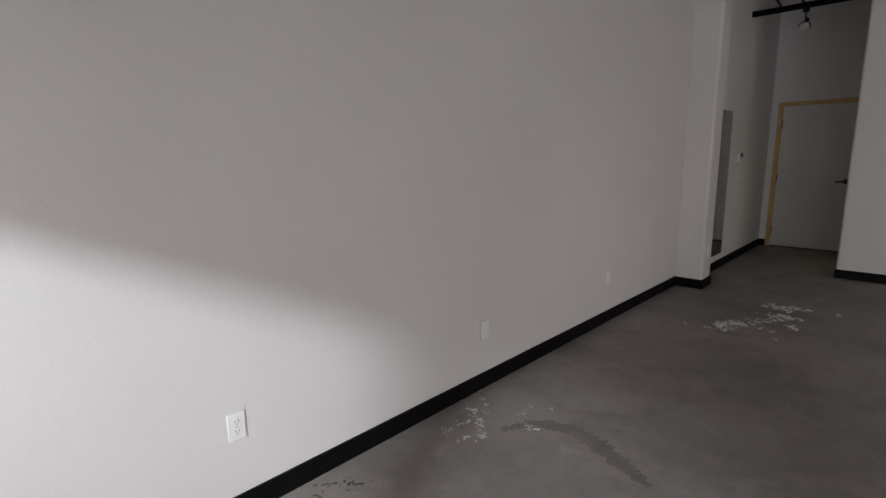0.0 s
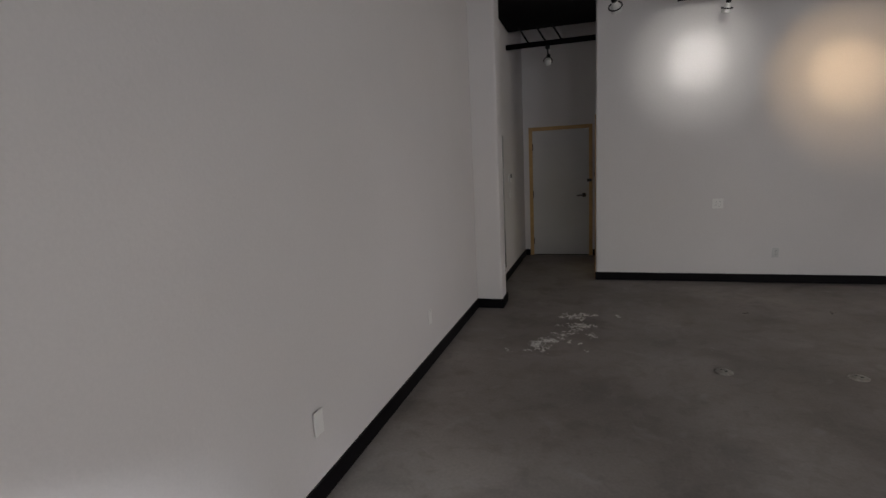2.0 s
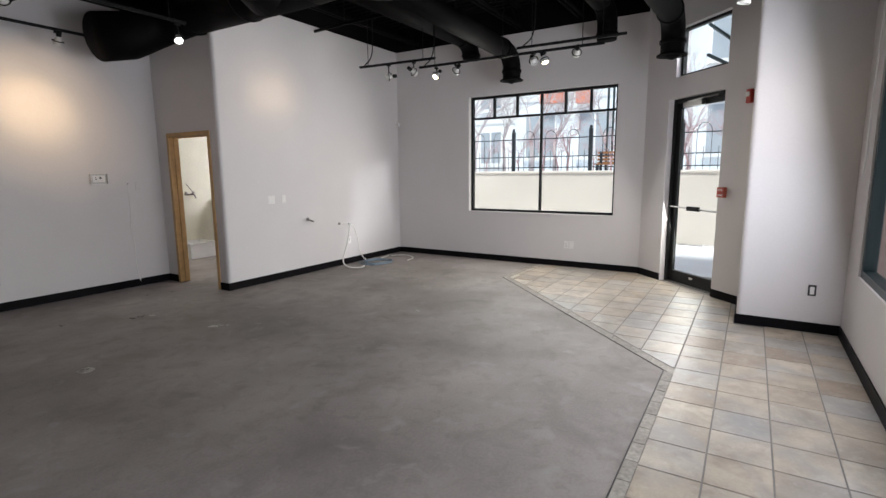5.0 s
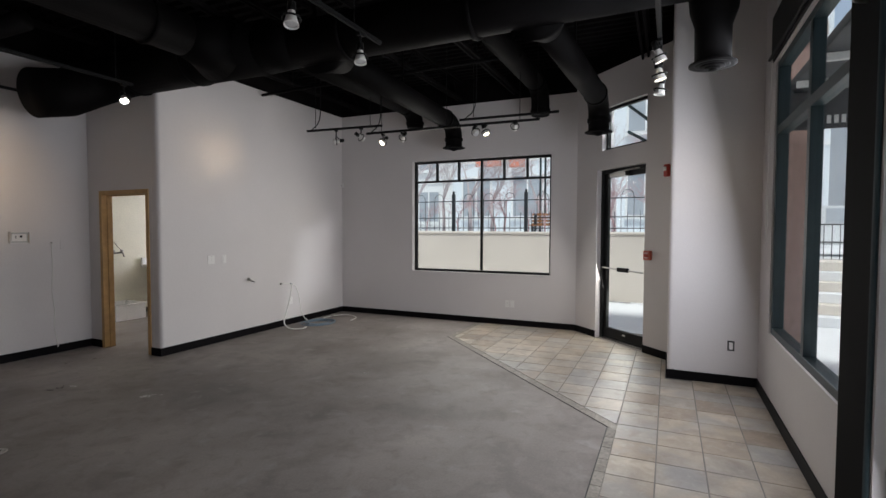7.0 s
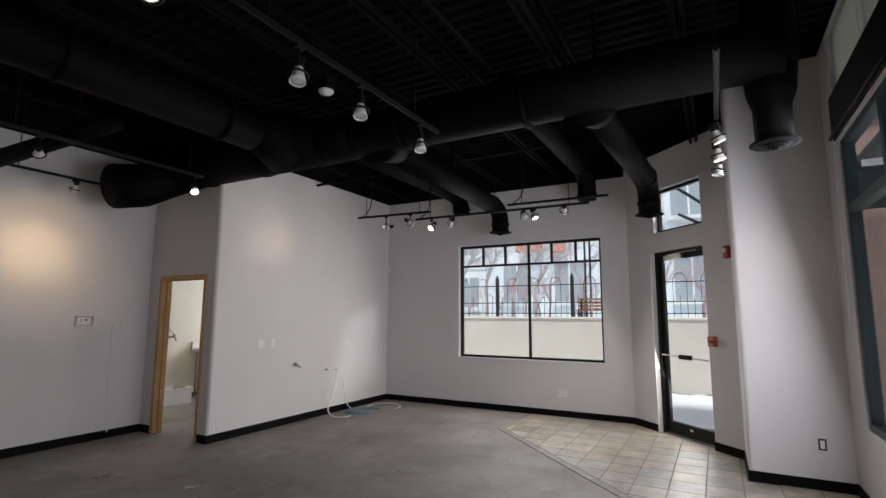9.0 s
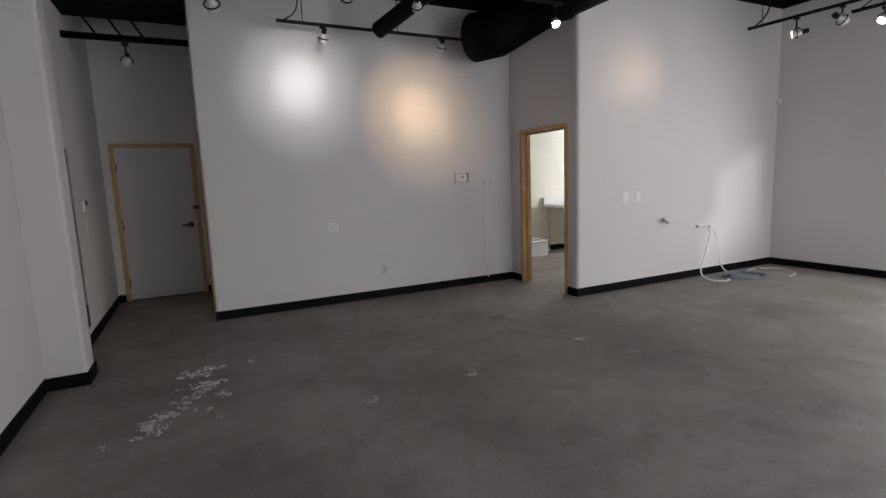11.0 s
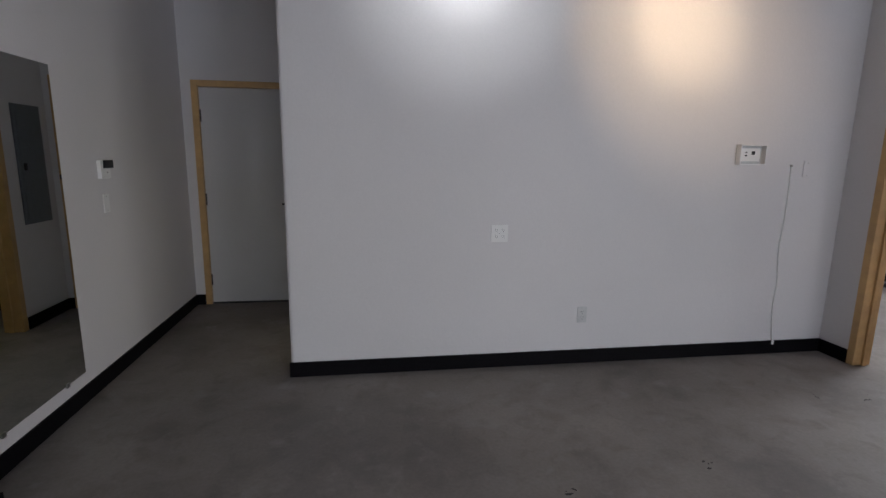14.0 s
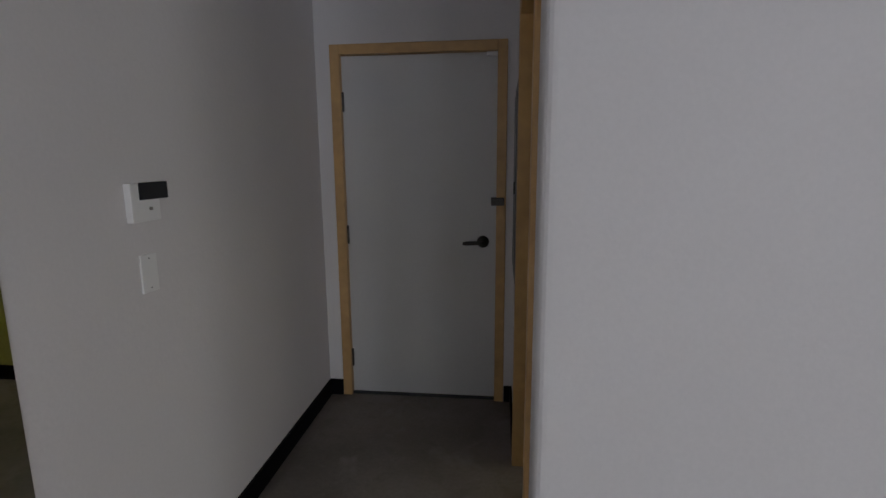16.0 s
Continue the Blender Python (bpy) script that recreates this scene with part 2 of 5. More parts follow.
M_BLIND = blind_material()
M_LAMPWHITE = mat("white_lamp_housing", (0.62, 0.61, 0.58), 0.4)
M_GREY = mat("grey_panel_paint", (0.16, 0.17, 0.18), 0.45)
M_LIT_WARM = glow("lit_warm_lamp", (1.0, 0.8, 0.55), 18)
M_LIT_WHITE = glow("lit_white_lamp", (1.0, 0.95, 0.85), 18)
M_UNLIT = mat("lamp_glass", (0.5, 0.5, 0.5), 0.12)
M_STUCCO = mat("tan_stucco", (0.66, 0.595, 0.53), 0.9, grain=(30, 0.06), blotch=(1.2, 0.06), bump=0.4, bump_scale=40)
M_SNOW = mat("pale_concrete_snow", (0.72, 0.72, 0.74), 0.8, grain=(12, 0.06), blotch=(0.8, 0.1), bump=0.3, bump_scale=20)
M_IRON = mat("dark_iron", (0.022, 0.026, 0.032), 0.5)
M_FACADE = mat("pale_blue_facade", (0.76, 0.8, 0.84), 0.8, grain=(10, 0.04), blotch=(0.5, 0.1))
M_FACADE2 = mat("white_facade", (0.8, 0.8, 0.8), 0.8, grain=(10, 0.04), blotch=(0.5, 0.08))
M_FARGLASS = mat("far_window_glass", (0.4, 0.43, 0.47), 0.15)
M_AWNING = mat("orange_red_awning", (0.68, 0.25, 0.17), 0.7)
M_BARK = leafless("grey_brown_bark", (0.5, 0.44, 0.45))
M_REDTWIG = leafless("red_twigs", (0.44, 0.29, 0.3))
M_BRICK = mat("red_brick", (0.36, 0.235, 0.205), 0.85, grain=(20, 0.2), bump=0.4, bump_scale=30)
M_ROOF = mat("brown_roof", (0.14, 0.1, 0.08), 0.8)
M_TYRE = mat("tyre_rubber", (0.02, 0.02, 0.02), 0.8)
M_CARBODY = mat("white_car_paint", (0.7, 0.71, 0.72), 0.2, coat=0.6)


# ---------- mesh helpers ----------
def mesh_object(name, bm, material, smooth=False):
    me = bpy.data.meshes.new(name)
    bmesh.ops.recalc_face_normals(bm, faces=bm.faces)
    bm.to_mesh(me)
    bm.free()
    me.materials.append(material)
    if smooth:
        for p in me.polygons:
            p.use_smooth = True
    return new(name, me)


ROOT = {}


def part(name, bm, material, parent=None, label="", smooth=False):
    """One bmesh, in world places, as one mesh object under a thing or under a part."""
    m = ROOT.get(parent.name, Matrix.Identity(4)) if parent is not None else Matrix.Identity(4)
    bm.transform(m.inverted())
    o = mesh_object(name, bm, material, smooth)
    o.parent = parent
    ROOT[o.name] = m
    return tagged(o, label=label)


def structure(name, bm, material, label, category, smooth=False):
    return tagged(mesh_object(name, bm, material, smooth), label, category, kind="structure")


def thing(name, m, label, category, group="", kind=""):
    e = new(name)
    e.empty_display_size = 0.1
    e.matrix_basis = m
    ROOT[e.name] = m
    return tagged(e, label, category, group, kind)


def box(x0, x1, y0, y1, z0, z1, bevel=0.0, bm=None):
    own = bm is None
    bm = bm or bmesh.new()
    r = bmesh.ops.create_cube(bm, size=1.0, matrix=Matrix.Translation(((x0 + x1) / 2, (y0 + y1) / 2, (z0 + z1) / 2))
                              @ Matrix.Diagonal((abs(x1 - x0), abs(y1 - y0), abs(z1 - z0), 1)))
    if bevel:
        edges = list({e for v in r["verts"] for e in v.link_edges})
        bmesh.ops.bevel(bm, geom=edges, offset=bevel, segments=2, affect="EDGES", profile=0.5)
    return bm


def prism(pts, z0, z1, bm=None):
    """A plan polygon raised from z0 to z1."""
    bm = bm or bmesh.new()
    lo = [bm.verts.new((x, y, z0)) for x, y in pts]
    hi = [bm.verts.new((x, y, z1)) for x, y in pts]
    bm.faces.new(lo[::-1])
    bm.faces.new(hi)
    for i in range(len(pts)):
        j = (i + 1) % len(pts)
        bm.faces.new((lo[i], lo[j], hi[j], hi[i]))
    return bm


def rounded(pts, radii, n=5):
    """A plan polygon with its corners rounded by the given radii."""
    out = []
    for i, p in enumerate(pts):
        r = radii[i]
        if not r:
            out.append(p)
            continue
        p = Vector(p)
        a = (Vector(pts[i - 1]) - p).normalized()
        b = (Vector(pts[(i + 1) % len(pts)]) - p).normalized()
        for k in range(n + 1):
            t = k / n
            q = p + a * r * (1 - t) ** 2 + b * r * t ** 2
            out.append((q.x, q.y))
    return out


def tube(points, radius, sides=10, cap=True, bm=None):
    """A round bar or hose along a line of points; radius may be a list."""
    bm = bm or bmesh.new()
    pts = [Vector(p) for p in points]
    rad = radius if isinstance(radius, (list, tuple)) else [radius] * len(pts)
    rings, up = [], None
    for i, p in enumerate(pts):
        d = (pts[min(i + 1, len(pts) - 1)] - pts[max(i - 1, 0)]).normalized()
        if up is None:
            up = Vector((0, 0, 1)) if abs(d.z) < 0.9 else Vector((1, 0, 0))
        side = d.cross(up).normalized()
        up = side.cross(d).normalized()
        rings.append([bm.verts.new(p + rad[i] * (math.cos(a) * side + math.sin(a) * up))
                      for a in (2 * math.pi * k / sides for k in range(sides))])
    for a, b in zip(rings, rings[1:]):
        for k in range(sides):
            bm.faces.new((a[k], a[(k + 1) % sides], b[(k + 1) % sides], b[k]))
    if cap:
        bm.faces.new(rings[0][::-1])
        bm.faces.new(rings[-1])
    return bm


def lathe(profile, sides=20, bm=None, at=(0, 0, 0)):
    """A turned shape round z from (radius, z) pairs."""
    bm = bm or bmesh.new()
    rings = [[bm.verts.new((at[0] + r * math.cos(2 * math.pi * k / sides), at[1] + r * math.sin(2 * math.pi * k / sides), at[2] + z))
              for k in range(sides)] for r, z in profile]
    for a, b in zip(rings, rings[1:]):
        for k in range(sides):
            bm.faces.new((a[k], a[(k + 1) % sides], b[(k + 1) % sides], b[k]))
    bm.faces.new(rings[0][::-1])
    bm.faces.new(rings[-1])
    return bm


def curve_points(pts, n=8):
    """A smooth line through the points."""
    p = [Vector(q) for q in pts]
    p = [2 * p[0] - p[1]] + p + [2 * p[-1] - p[-2]]
    out = []
    for i in range(1, len(p) - 2):
        for k in range(n):
            t = k / n
            a, b, c, d = p[i - 1], p[i], p[i + 1], p[i + 2]
            out.append(0.5 * (2 * b + (c - a) * t + (2 * a - 5 * b + 4 * c - d) * t * t + (3 * b - a - 3 * c + d) * t ** 3))
    return out + [p[-2]]


def frame_at(origin, along):
    """A pose with x along a wall (plan direction in degrees), y into the wall, z up."""
    return pose(origin[0], origin[1], origin[2] if len(origin) > 2 else 0, 0, 0, along)


def panel_wall(name, m, length, z0, z1, thick, holes, material, label):
    """A wall of length along local x, from local y = 0 to thick, with openings (x0, x1, z0, z1) right through it."""
    xs = sorted({0.0, length, *(h[0] for h in holes), *(h[1] for h in holes)})
    bm = bmesh.new()
    for a, b in zip(xs, xs[1:]):
        mid = (a + b) / 2
        cuts = sorted((h[2], h[3]) for h in holes if h[0] < mid < h[1])
        z = z0
        for c0, c1 in cuts:
            if c0 > z + 1e-4:
                box(a, b, 0, thick, z, c0, bm=bm)
            z = c1
        if z < z1:
            box(a, b, 0, thick, z, z1, bm=bm)
    bm.transform(m)
    return structure(name, bm, material, label, "wall")


# ---------- plan ----------
XW, XH, XE = -1.808, -1.712, 7.22          # west wall, hall's west wall, east wall
YS, YM, YB, YN = -0.995, 5.617, 7.018, 8.788  # front wall, middle wall, back wall, rear wall
XD, XR = 3.405, -0.575                      # wall with the sink room's doorway, hall's east wall
YK = 8.95                                  # rear wall of the sink room
DECK = 4.15
DIAG = Matrix.Translation((5.89, -0.16, 0)) @ Matrix.Rotation(radians(45), 4, "Z")  # corner wall: local x along it, -y outside
S0 = 0.226                                 # offset along the corner wall

# floor and ground
structure("floor", box(-2.0, 7.42, -1.2, 9.1, -0.2, 0.0), M_CONC, "worn grey-brown sealed concrete floor with stains and scuffs", "floor")
bm = bmesh.new()
bmesh.ops.create_grid(bm, x_segments=1, y_segments=1, size=400, matrix=Matrix.Translation((0, 0, -0.03)))
structure("ground", bm, M_SNOW, "pale concrete pavement and thin snow reaching the horizon", "ground")

# walls
structure("wall_west", box(XW - 0.15, XW, -1.2, 8.94, 0, DECK), M_WALL, "long white painted plaster wall", "wall")
structure("wall_hall_west", box(XW + 0.001, XH, 5.8, YN, 0, DECK), M_WALL, "white furred wall of the short hall", "wall")
structure("pillar", prism(rounded([(XW + 0.002, 5.555), (-1.535, 5.555), (-1.535, 5.83), (XW + 0.002, 5.83)], [0, 0.03, 0.03, 0]), 0, DECK),
          M_WALL, "white painted pilaster with rounded corners", "pillar")
structure("wall_back", prism(rounded([(XR, YB), (XD + 0.12, YB), (XD + 0.12, YB + 0.12), (XR, YB + 0.12)], [0.03, 0, 0, 0.01]), 0, DECK),
          M_WALL, "white back wall with two pools of lamp light", "wall")
panel_wall("wall_hall_east", pose(XR + 0.125, YB + 0.121, 0, 0, 0, 90), YN - YB - 0.122, 0, DECK, 0.12, [(0.03, 0.99, -0.01, 2.05)], M_WALL,
           "white hall wall with an open doorway")
panel_wall("wall_doorway", pose(XD + 0.12, YM + 0.121, 0, 0, 0, 90), YB - YM - 0.122, 0, DECK, 0.12, [(0.12, 0.99, -0.01, 2.05)], M_WALL,
           "white wall with the open doorway to the sink room")
structure("wall_middle", prism(rounded([(XD, YM), (XE + 0.01, YM), (XE + 0.01, YM + 0.12), (XD, YM + 0.12)], [0.05, 0, 0, 0]), 0, DECK),
          M_WALL, "white wall with a rounded outer corner and capped pipes", "wall")
structure("wall_sink_rear", box(XD + 0.121, XE + 0.2, YK, YK + 0.15, 0, DECK), M_CREAM, "cream rear wall of the sink room", "wall")
structure("wall_partition", box(XD, XD + 0.12, YB + 0.121, YN - 0.001, 0, DECK), M_CREAM, "cream partition of the sink room", "wall")
panel_wall("wall_north", pose(-2.0, YN, 0), XD + 2.12, 0, DECK, 0.155, [(0.415, 1.335, -0.01, 2.05)], M_WALL, "white rear wall with a closed door")
panel_wall("wall_east", pose(XE + 0.2, 1.17, 0, 0, 0, 90), YK - 1.171, 0, DECK, 0.2,
           [(0.405, 2.91, 0.85, 2.815), (6.13, 7.55, 0.95, 2.75)], M_WALL, "white wall with a wide window")
panel_wall("wall_corner", DIAG @ pose(0, -0.2, 0), 1.881, 0, DECK, 0.2, [(S0 + 0.19, S0 + 1.165, -0.01, 2.47), (S0 + 0.18, S0 + 1.06, 2.74, 3.35)],
           M_WALL, "white splayed corner wall with a glass exit door and transom window")
structure("wall_column", prism(rounded([(5.095, -1.2), (6.3, -1.2), (6.0, -0.3), (5.889, -0.16), (5.095, -0.16)], [0, 0, 0, 0, 0.045]), 0, DECK),
          M_WALL, "white boxed column between exit and front window", "wall")
# The last two openings are unseen, sized to shape light on wall and floor.
panel_wall("wall_front", pose(-2.0, YS - 0.1, 0), 7.094, 0, DECK, 0.1,
           [(4.48, 6.56, 0.665, 3.1), (4.48, 6.6, 3.53, 4.1), (2.9, 4.0, -0.01, 2.9), (1.75, 2.72, 0.735, 1.945), (0.3, 1.63, 0.735, 1.945)], M_WALL,
           "white storefront wall with tall windows and a glass door")
structure("wall_yellow", box(-0.44, XD - 0.002, YB + 0.122, YB + 0.13, 0, 3.0), M_YELLOW, "yellow wall of the dim side room", "wall")
structure("wall_yellow_rear", box(-0.44, XD - 0.002, YN - 0.01, YN - 0.002, 0, 3.0), M_YELLOW, "yellow rear wall of the dim side room", "wall")
structure("wall_yellow_end", box(2.2, 2.3, YB + 0.131, YN - 0.011, 0, 3.0), M_YELLOW, "yellow end wall of the dim side room", "wall")
structure("ceiling_side_room", box(-0.44, 2.3, YB + 0.131, YN - 0.011, 3.0, 3.1), M_CREAM, "pale ceiling of the side room", "ceiling")
structure("ceiling_sink_room", box(XD + 0.121, XE, YM + 0.121, YK - 0.001, 3.4, 3.5), M_CREAM, "pale ceiling of the sink room", "ceiling")


def corrugated_deck():
    bm = bmesh.new()
    x, xs = -2.0, []
    while x < 7.45:
        xs += [(x, DECK), (x + 0.06, DECK), (x + 0.08, DECK + 0.04), (x + 0.13, DECK + 0.04)]
        x += 0.15
    rows = [[bm.verts.new((px, y, pz)) for px, pz in xs] for y in (-1.2, 9.1)]
    for i in range(len(xs) - 1):
        bm.faces.new((rows[0][i], rows[0][i + 1], rows[1][i + 1], rows[1][i]))
    box(-2.0, 7.45, -1.2, 9.1, DECK + 0.06, DECK + 0.2, bm=bm)
    return bm


structure("ceiling", corrugated_deck(), M_BLACK, "black painted corrugated metal roof deck", "ceiling")

# black painted upper wall bands under the deck
structure("trim_back", box(XR, XD - 0.012, YB - 0.012, YB - 0.001, 3.67, DECK), M_BLACK, "black painted band above the back wall", "trim")
structure("trim_doorway", box(XD - 0.012, XD - 0.001, YM - 0.012, YB - 0.001, 3.67, DECK), M_BLACK, "black painted band above the doorway wall", "trim")
structure("trim_middle", box(XD + 0.0, XE - 0.012, YM - 0.012, YM - 0.001, 3.735, DECK), M_BLACK, "black painted band above the middle wall", "trim")
structure("trim_east", box(XE - 0.012, XE - 0.001, 1.185, YM - 0.001, 3.735, DECK), M_BLACK, "black painted band above the window wall", "trim")
bm = box(0.002, 1.875, 0.001, 0.012, 3.87, DECK)
bm.transform(DIAG)
structure("trim_corner", bm, M_BLACK, "black painted band above the corner wall", "trim")
structure("trim_west", box(XW + 0.001, XW + 0.012, YS, 5.565, 3.7, DECK), M_BLACK, "black painted band above the west wall", "trim")


def joist(y):
    """An open-web steel joist along x."""
    bm = bmesh.new()
    for dy in (-0.035, 0.035):
        box(-1.79, 7.2, y + dy - 0.014, y + dy + 0.014, 3.80, 3.845, bm=bm)
        box(-1.79, 7.2, y + dy - 0.014, y + dy + 0.014, DECK - 0.05, DECK - 0.003, bm=bm)
    n = 14
    step = 8.95 / n
    for i in range(n):
        x = -1.8 + i * step
        tube([(x, y, 3.82), (x + step / 2, y, DECK - 0.03), (x + step, y, 3.82)], 0.011, 6, bm=bm)
    return bm


for i, y in enumerate((0.16, 1.16, 2.155, 3.15, 4.15, 5.15, 6.15)):
    structure(f"ceiling_joist_{i + 1}", joist(y), M_BLACK, "black steel bar joist under the roof deck", "joist")


# skirting
def base(name, x0, x1, y0, y1, h=0.1):
    bm = box(x0, x1, y0, y1, 0, h)
    return structure(name, bm, M_BASE, "black rubber cove base along the wall", "baseboard")


T = 0.012
base("baseboard_west", XW, XW + T, YS, 5.555 - T)
base("baseboard_pillar_front", XW, -1.535 + T, 5.555 - T, 5.555)
base("baseboard_pillar_side", -1.535, -1.535 + T, 5.57, 5.83 + T)
base("baseboard_pillar_rear", XH, -1.535, 5.83, 5.83 + T)
base("baseboard_hall_west", XH, XH + T, 5.83 + T, YN)
base("baseboard_hall_north", XH + T, -1.628, YN - T, YN)
base("baseboard_hall_corner", -0.622, XR, YN - T, YN)
base("baseboard_hall_east", XR - T, XR, 8.2, YN - T)
base("baseboard_back", XR - T * 0.5, XD, YB - T, YB)
base("baseboard_doorway_north", XD - T, XD, 6.777, YB - T)
base("baseboard_doorway_south", XD - T, XD, YM, 5.788)
base("baseboard_middle", XD - T, XE, YM - T, YM)
base("baseboard_east", XE - T, XE, 1.17, YM - T)
for nm, a, b in (("baseboard_corner_south", 0.0, S0 + 0.188), ("baseboard_corner_north", S0 + 1.168, 1.881)):
    bm = box(a, b, 0, T, 0, 0.1)
    bm.transform(DIAG)
    structure(nm, bm, M_BASE, "black rubber cove base along the wall", "baseboard")
base("baseboard_column", 5.095 - T, 5.095, YS, -0.16 + T)
base("baseboard_column_side", 5.095, 5.88, -0.16, -0.16 + T)
base("baseboard_front", 2.49, 5.095 - T, YS, YS + T)
base("baseboard_front_west", XW + T, 0.88, YS, YS + T)
base("baseboard_sink_room", XD + 0.122, XE, YK - T, YK)
base("baseboard_sink_room_east", XE - T, XE, 5.74, YK - T - 0.001)
base("baseboard_side_room", 2.2 - T, 2.2, YB + 0.131, YN - 0.011)
base("baseboard_side_room_rear", -0.44, 2.2 - T, YN - 0.022, YN - 0.0105)


# ---------- openings ----------
def casing(name, m, w, h, depth, label, face=0.055):
    """A timber door lining: local x along the wall, y into it, outer width w and height h."""
    bm = bmesh.new()
    box(0, face, -0.012, depth + 0.012, 0, h, 0.004, bm)
    box(w - face, w, -0.012, depth + 0.012, 0, h, 0.004, bm)
    box(face, w - face, -0.012, depth + 0.012, h - face, h, 0.004, bm)
    box(face, face + 0.014, depth * 0.45, depth * 0.45 + 0.035, 0, h - face, 0.002, bm)
    box(w - face - 0.014, w - face, depth * 0.45, depth * 0.45 + 0.035, 0, h - face, 0.002, bm)
    box(face + 0.014, w - face - 0.014, depth * 0.45, depth * 0.45 + 0.035, h - face - 0.014, h - face, 0.002, bm)
    bm.transform(m)
    return structure(name, bm, M_WOOD, label, "door frame")


casing("door_frame_rear", pose(-1.625, YN, 0), 1.0, 2.10, 0.12, "pale maple frame round the closed rear door")
casing("door_frame_sink", pose(XD, 6.775, 0, 0, 0, -90), 0.985, 2.10, 0.12, "pale maple frame of the open doorway")
casing("door_frame_side", pose(XR + 0.0, 8.18, 0, 0, 0, -90), 1.03, 2.10, 0.125, "pale maple frame of the side room doorway")

door = thing("door_1", pose(-1.125, YN + 0.03, 0), "closed white flush door with a lever handle and maple frame", "door", kind="structure")
part("leaf", box(-1.572, -0.677, YN + 0.03, YN + 0.075, 0.012, 2.043, 0.002), M_DOOR, door)
for z in (0.24, 1.02, 1.79):
    part("hinge", tube([(-1.568, YN + 0.022, z - 0.055), (-1.568, YN + 0.022, z + 0.055)], 0.009, 8), M_HANDLE, door, "dark metal hinge")
handle = part("handle", tube(curve_points([(-0.755, YN - 0.03, 0.985), (-0.79, YN - 0.034, 0.985), (-0.87, YN - 0.03, 0.98)], 4), [0.012] * 8 + [0.009], 8),
              M_HANDLE, door, "dark metal lever handle", True)
bm = lathe([(0.036, 0), (0.036, 0.008), (0.03, 0.016), (0.014, 0.02), (0.012, 0.055)], 16)
bm.transform(pose(-0.755, YN + 0.028, 0.985, 90))
part("rosette", bm, M_HANDLE, handle, smooth=True)
part("deadbolt_guard", box(-0.71, -0.635, YN - 0.024, YN + 0.03, 1.20, 1.245, 0.004), M_HANDLE, door, "small metal latch guard")
part("door_contact", box(-0.74, -0.67, YN - 0.0, YN + 0.03, 2.02, 2.04, 0.003), M_PLATE, door, "small white contact sensor")
part("sill_gap", box(-1.57, -0.68, YN + 0.01, YN + 0.07, 0.0, 0.012), M_SLOT, door)


def glazed_frame(name, m, w, h, bars_v, bars_h, material, label, face=0.045, depth=0.07, bar=0.035):
    """A window: outer frame, upright bars (x, z0, z1), cross bars (z, x0, x1), and a pane behind them; local x along, y into the wall."""
    win = thing(name, m, label, "window", kind="structure")
    for nm, b in (("jamb", (0, face, 0, h)), ("jamb", (w - face, w, 0, h)), ("sill_rail", (face, w - face, 0, face)), ("head_rail", (face, w - face, h - face, h))):
        bm = box(b[0], b[1], 0, depth, b[2], b[3], 0.004)
        bm.transform(m)
        part(nm, bm, material, win)
    for x, z0, z1 in bars_v:
        bm = box(x - bar / 2, x + bar / 2, 0.005, depth - 0.005, z0, z1, 0.003)
        bm.transform(m)
        part("mullion", bm, material, win)
    for z, x0, x1 in bars_h:
        bm = box(x0, x1, 0.004, depth - 0.004, z - bar / 2, z + bar / 2, 0.003)
        bm.transform(m)
        part("transom_bar", bm, material, win)
    bm = box(face * 0.5, w - face * 0.5, depth / 2 - 0.003, depth / 2 + 0.003, face * 0.5, h - face * 0.5)
    bm.transform(m)
    pane = part("pane", bm, M_GLASS, win, "clear glass")
    pane.visible_shadow = False
    return win


# wide window in the east wall: x runs south along the wall
WE = pose(XE + 0.09, 4.08, 0.85, 0, 0, -90)
glazed_frame("window_1", WE, 2.505, 1.965, [(1.286, 0.045, 1.925)] + [(0.02 + k * 0.42, 1.61, 1.925) for k in (1, 2)] + [(1.286 + k * 0.4, 1.61, 1.925) for k in (1, 2)],
             [(1.6, 0.045, 2.46)], M_BRONZE, "wide dark-framed window with a row of small upper panes", 0.04, 0.07, 0.034)
structure("window_sill_1", box(XE - 0.008, XE + 0.16, 1.577, 4.078, 0.83, 0.854), M_WALL, "white painted window sill", "sill")
# transom over the exit, front windows, sink room window
MT = DIAG @ pose(S0 + 1.06, -0.07, 2.74, 0, 0, 180)
tr = glazed_frame("window_2", MT, 0.88, 0.61, [], [], M_BRONZE, "high transom window above the exit door", 0.035, 0.06)
MF = pose(4.56, YS - 0.015, 0.665, 0, 0, 180)
glazed_frame("window_3", MF, 2.08, 2.435, [(1.13, 0.05, 2.38)], [(1.825, 0.05, 2.03)], M_TEAL, "tall teal-framed storefront window", 0.06, 0.09, 0.075)
glazed_frame("window_4", pose(4.6, YS - 0.06, 3.53, 0, 0, 180), 2.12, 0.57, [(1.06, 0.04, 0.53)], [], M_BRONZE, "clerestory window with white blinds", 0.04, 0.08)
# Unseen window: its edges cut the bright patch on the west wall.
glazed_frame("unseen_window_5", pose(-0.37, YS - 0.09, 0.735, 0, 0, 180), 1.33, 1.21, [], [], M_TEAL, "unseen low storefront window, sized to let light onto the west wall and floor", 0.05, 0.09, 0.05)
glazed_frame("window_6", pose(XE + 0.06, 8.72, 0.95, 0, 0, -90), 1.42, 1.8, [(0.7, 0.04, 1.76)], [(1.4, 0.04, 1.36)], M_TEAL, "teal-framed sink room window", 0.045, 0.07)

